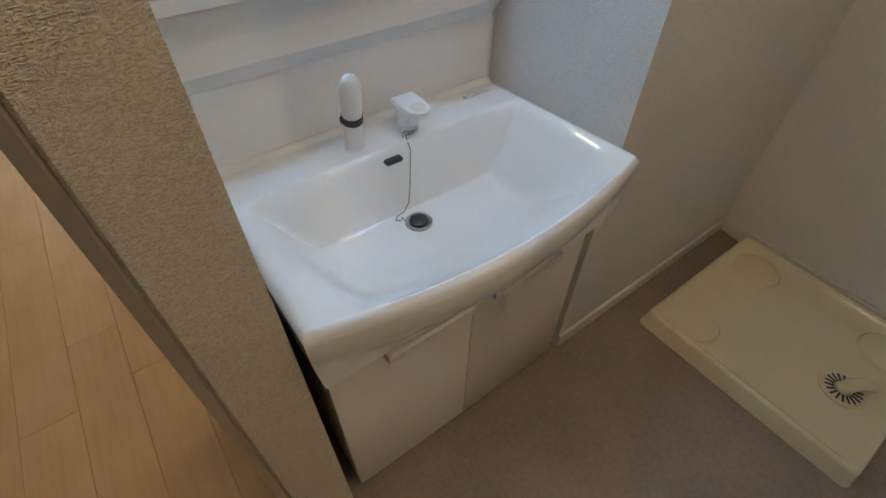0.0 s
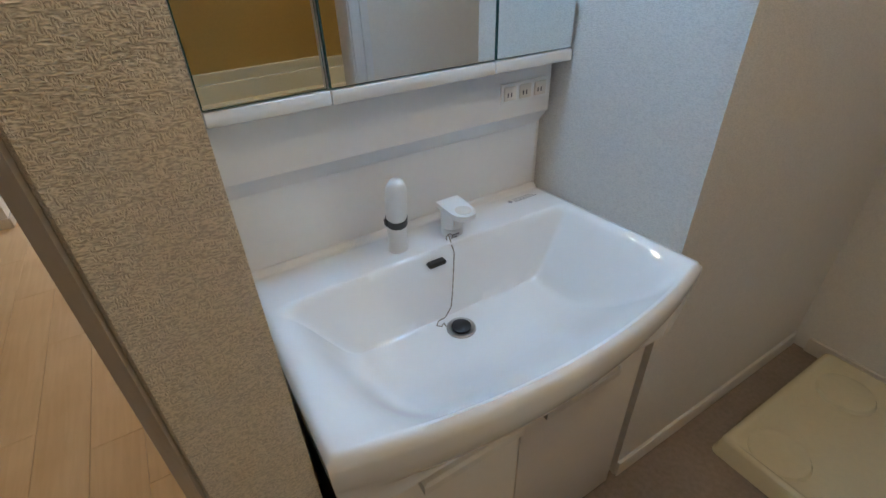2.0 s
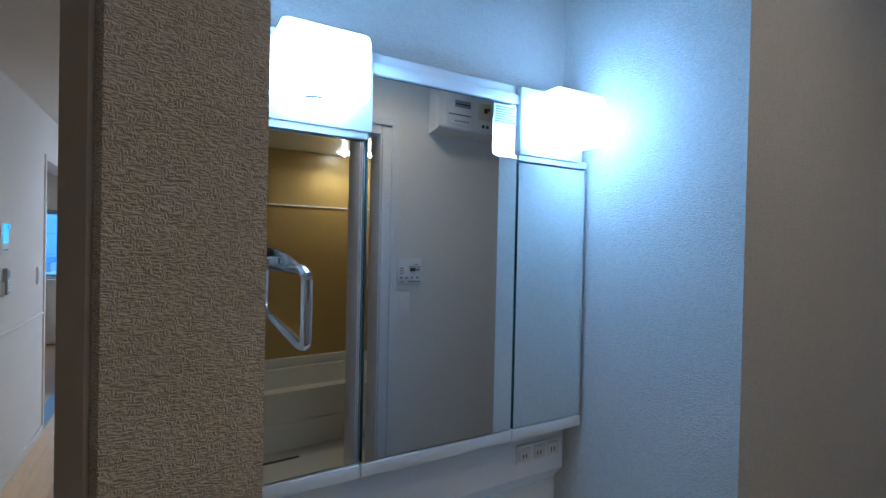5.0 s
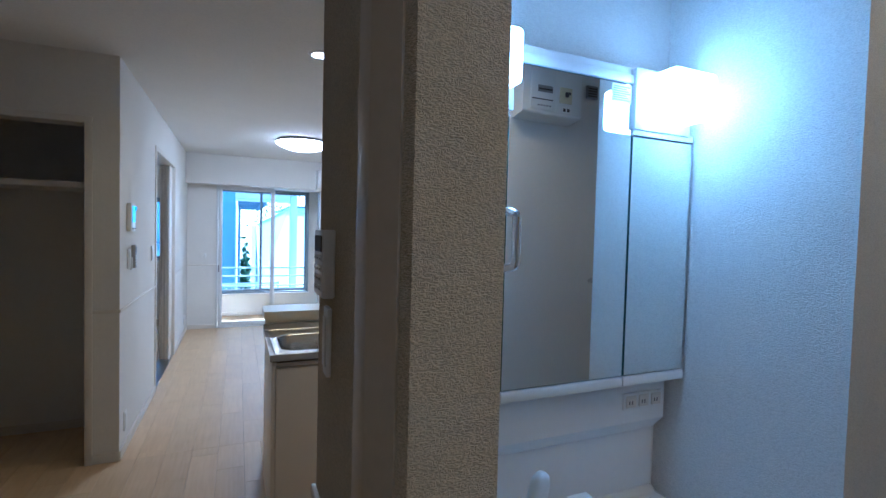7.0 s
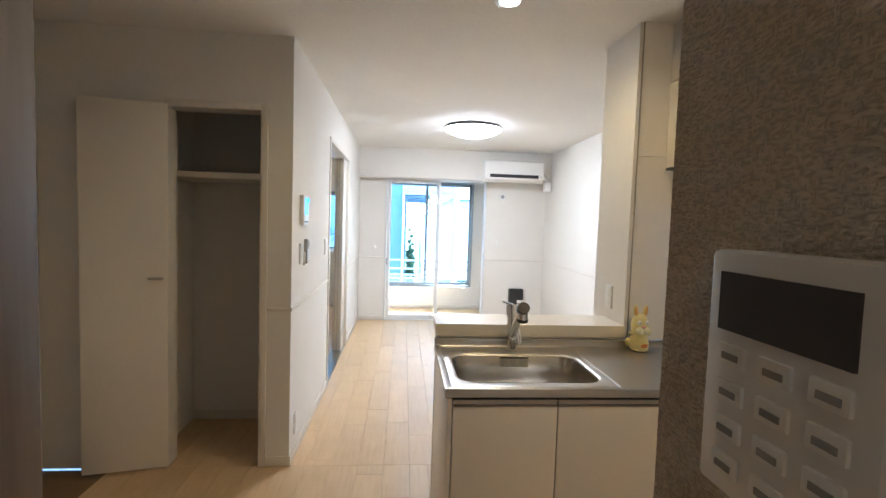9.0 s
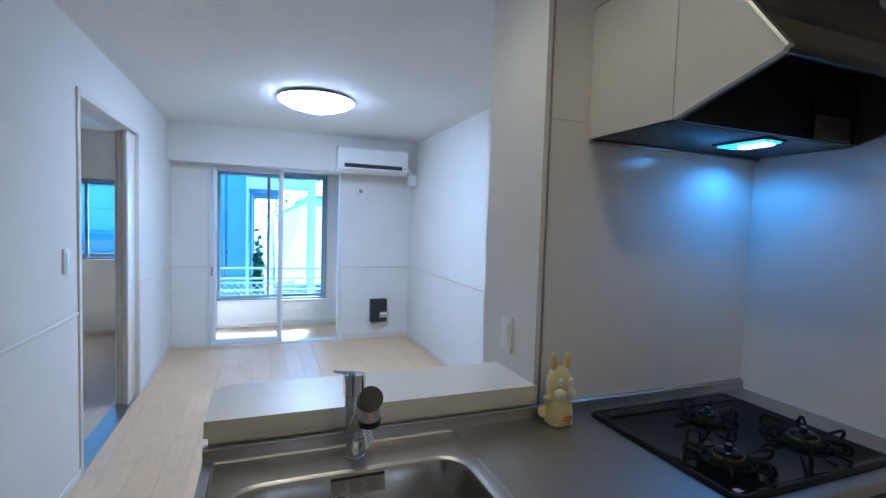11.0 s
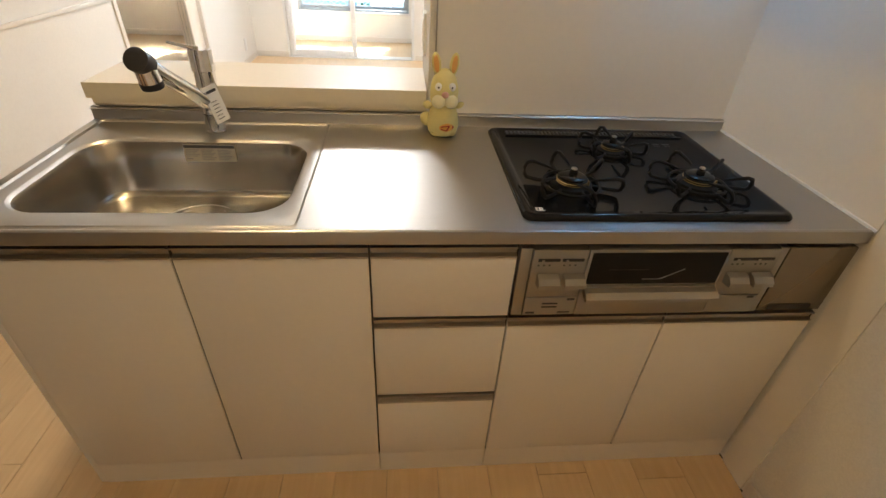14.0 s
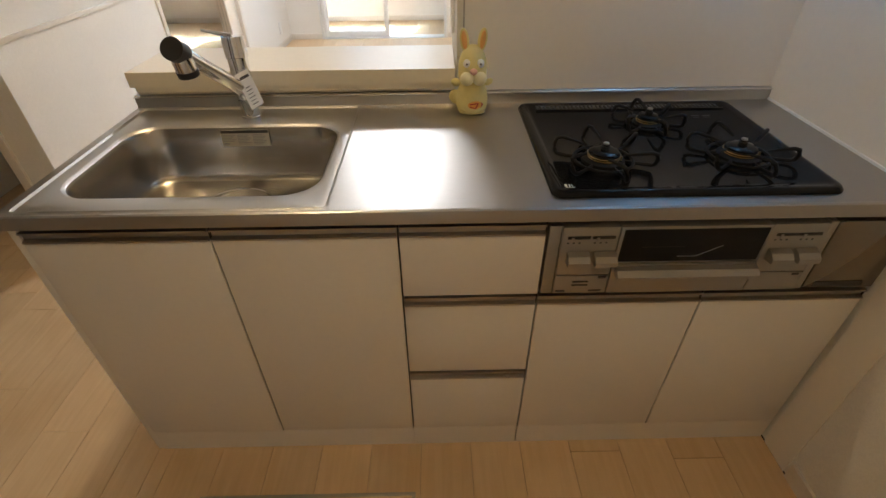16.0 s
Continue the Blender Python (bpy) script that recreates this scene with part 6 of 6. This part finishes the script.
boxes("rail", WINW, fe, [(-3.0, 12.49, -1.75, 5.1, 12.52, -1.70), (-3.0, 12.49, -2.4, 5.1, 12.52, -2.36)])


def bicycle(x, y, turn):
    c = thing("bicycle", (x, y, -3.0), "parked city bicycle in the yard", "bicycle", "parked bicycles")
    c.rotation_euler = (0, 0, radians(turn))
    for dx in (-0.52, 0.52):
        bm = bmesh.new()
        tube(bm, [(dx + 0.32 * math.cos(a), 0, 0.33 + 0.32 * math.sin(a)) for a in [2 * math.pi * k / 24 for k in range(24)]], 0.018, 6, True)
        w = part("wheel", bm, BLACKP, c, smooth=50)
        w.matrix_parent_inverse = Matrix()
    bm = bmesh.new()
    for p, q in (((-0.52, 0, 0.33), (-0.15, 0, 0.33)), ((-0.15, 0, 0.33), (-0.25, 0, 0.80)), ((-0.15, 0, 0.33), (0.38, 0, 0.75)), ((-0.22, 0, 0.62), (0.38, 0, 0.80)), ((0.52, 0, 0.33), (0.36, 0, 0.98)), ((-0.52, 0, 0.33), (-0.22, 0, 0.62)), ((0.36, -0.25, 1.02), (0.36, 0.25, 1.02))):
        tube(bm, [p, q], 0.014, 6)
    w = part("frame", bm, BLUEP, c, smooth=50)
    w.matrix_parent_inverse = Matrix()
    bm = bmesh.new()
    box(bm, -0.36, -0.06, 0.80, -0.14, 0.06, 0.86, 0.02)
    w = part("saddle", bm, BLACKP, c)
    w.matrix_parent_inverse = Matrix()
    bm = bmesh.new()
    box(bm, 0.38, -0.16, 0.78, 0.66, 0.16, 0.98, 0.01)
    w = part("basket", bm, ALU, c)
    w.matrix_parent_inverse = Matrix()
    return c


bicycle(1.5, 15.0, 70)
bicycle(1.9, 16.0, 75)
bicycle(1.55, 17.4, 65)
rnd = random.Random(3)


def shrub(x, y, z, r, h):
    t = thing("shrub", (x, y, z), "leafy green shrub in the yard", "shrub", "yard shrubs")
    bm = bmesh.new()
    tube(bm, [(x, y, z), (x + 0.05, y, z + h * 0.5), (x, y, z + h)], [0.04, 0.03, 0.01], 6)
    part("trunk", bm, WALNUT, t)
    bm = bmesh.new()
    for _ in range(700):
        d = Vector((rnd.gauss(0, 1), rnd.gauss(0, 1), rnd.gauss(0, 1))).normalized() * rnd.random() ** 0.4
        c = Vector((x, y, z + h * 0.75)) + Vector((d.x * r, d.y * r, d.z * h * 0.45)) * (0.8 + 0.3 * rnd.random())
        u = Vector((rnd.gauss(0, 1), rnd.gauss(0, 1), rnd.gauss(0, 1))).normalized()
        w = u.orthogonal().normalized() * 0.05
        u = u * 0.09
        bm.faces.new([bm.verts.new(c - u), bm.verts.new(c + w), bm.verts.new(c + u), bm.verts.new(c - w)])
    part("crown", bm, LEAF, t)
    return t


shrub(1.7, 18.4, -3.0, 0.5, 1.6)
shrub(1.26, 14.7, -3.0, 0.13, 3.4)
shrub(2.6, 31.5, -3.0, 1.6, 7.2)
shrub(4.4, 32.0, -3.0, 1.8, 7.6)
shrub(3.4, 19.2, -3.0, 0.40, 2.2)
wall_low = thing("garden_wall", (3.2, 19.6, -3.0), "pale low block wall in the yard", "wall")
boxes("wall", BLDW, wall_low, [(2.3, 19.5, -3.0, 6.5, 19.7, -1.5)])
boxes("coping", WINW, wall_low, [(2.25, 19.46, -1.5, 6.55, 19.74, -1.44)])


# ---- floor hatch ----
fh = thing("floor_hatch", (1.72, 2.75, 0), "floor hatch rimmed in aluminium, flush with pale planks", "hatch")
boxes("rim", ALU, fh, [(1.418, 3.045, -0.011, 2.027, 3.055, 0.0022), (1.418, 2.445, -0.011, 2.027, 2.455, 0.0022), (1.418, 2.455, -0.011, 1.428, 3.045, 0.0022), (2.017, 2.455, -0.011, 2.027, 3.045, 0.0022)], "thin aluminium rim", bevel=0.0008)


# ---- floor planks ----
def lay_planks():
    rnd = random.Random(5)
    w, gap = 0.1515, 0.0012
    meshes = {}
    x = 0.434 - 6 * w - 0.06
    spans = []
    k = 0
    while x < 3.105:
        y = -1.6 - rnd.random() * 0.9
        while y < 9.23:
            spans.append((x, y, x + w, y + 0.909))
            y += 0.909
        x += w
        k += 1
    rooms = [(0.30, -1.6, 1.234, 1.36), (0.42, 1.36, 1.212, 1.46), (-0.9, 1.46, 1.235, 4.28), (1.235, 1.880, 3.104, 4.28), (-0.24, 4.28, 0.265, 4.40), (-0.374, 4.40, 0.303, 4.94), (0.435, 4.28, 3.104, 9.23)]
    for sx0, sy0, sx1, sy1 in spans:
        for rx0, ry0, rx1, ry1 in rooms:
            x0, y0, x1, y1 = max(sx0, rx0), max(sy0, ry0), min(sx1, rx1), min(sy1, ry1)
            if x1 - x0 < 0.004 or y1 - y0 < 0.004:
                continue
            key = (round(x1 - x0, 3), round(y1 - y0, 3))
            if key not in meshes:
                bm = bmesh.new()
                hx, hy = (x1 - x0) / 2 - gap / 2, (y1 - y0) / 2 - gap / 2
                rings = [[bm.verts.new((sx * (hx - i), sy * (hy - i), z)) for sx, sy in ((-1, -1), (1, -1), (1, 1), (-1, 1))] for i, z in ((0, -0.012), (0, -0.0008), (0.0008, 0))]
                for a, b in zip(rings, rings[1:]):
                    for q in range(4):
                        bm.faces.new((a[q], a[(q + 1) % 4], b[(q + 1) % 4], b[q]))
                bm.faces.new(rings[-1])
                me = bpy.data.meshes.new("plank")
                bm.to_mesh(me)
                bm.free()
                me.materials.append(FLOOR)
                meshes[key] = me
            ob = new("plank", meshes[key])
            ob.location = ((x0 + x1) / 2, (y0 + y1) / 2, 0)
            ob.parent = floor


lay_planks()
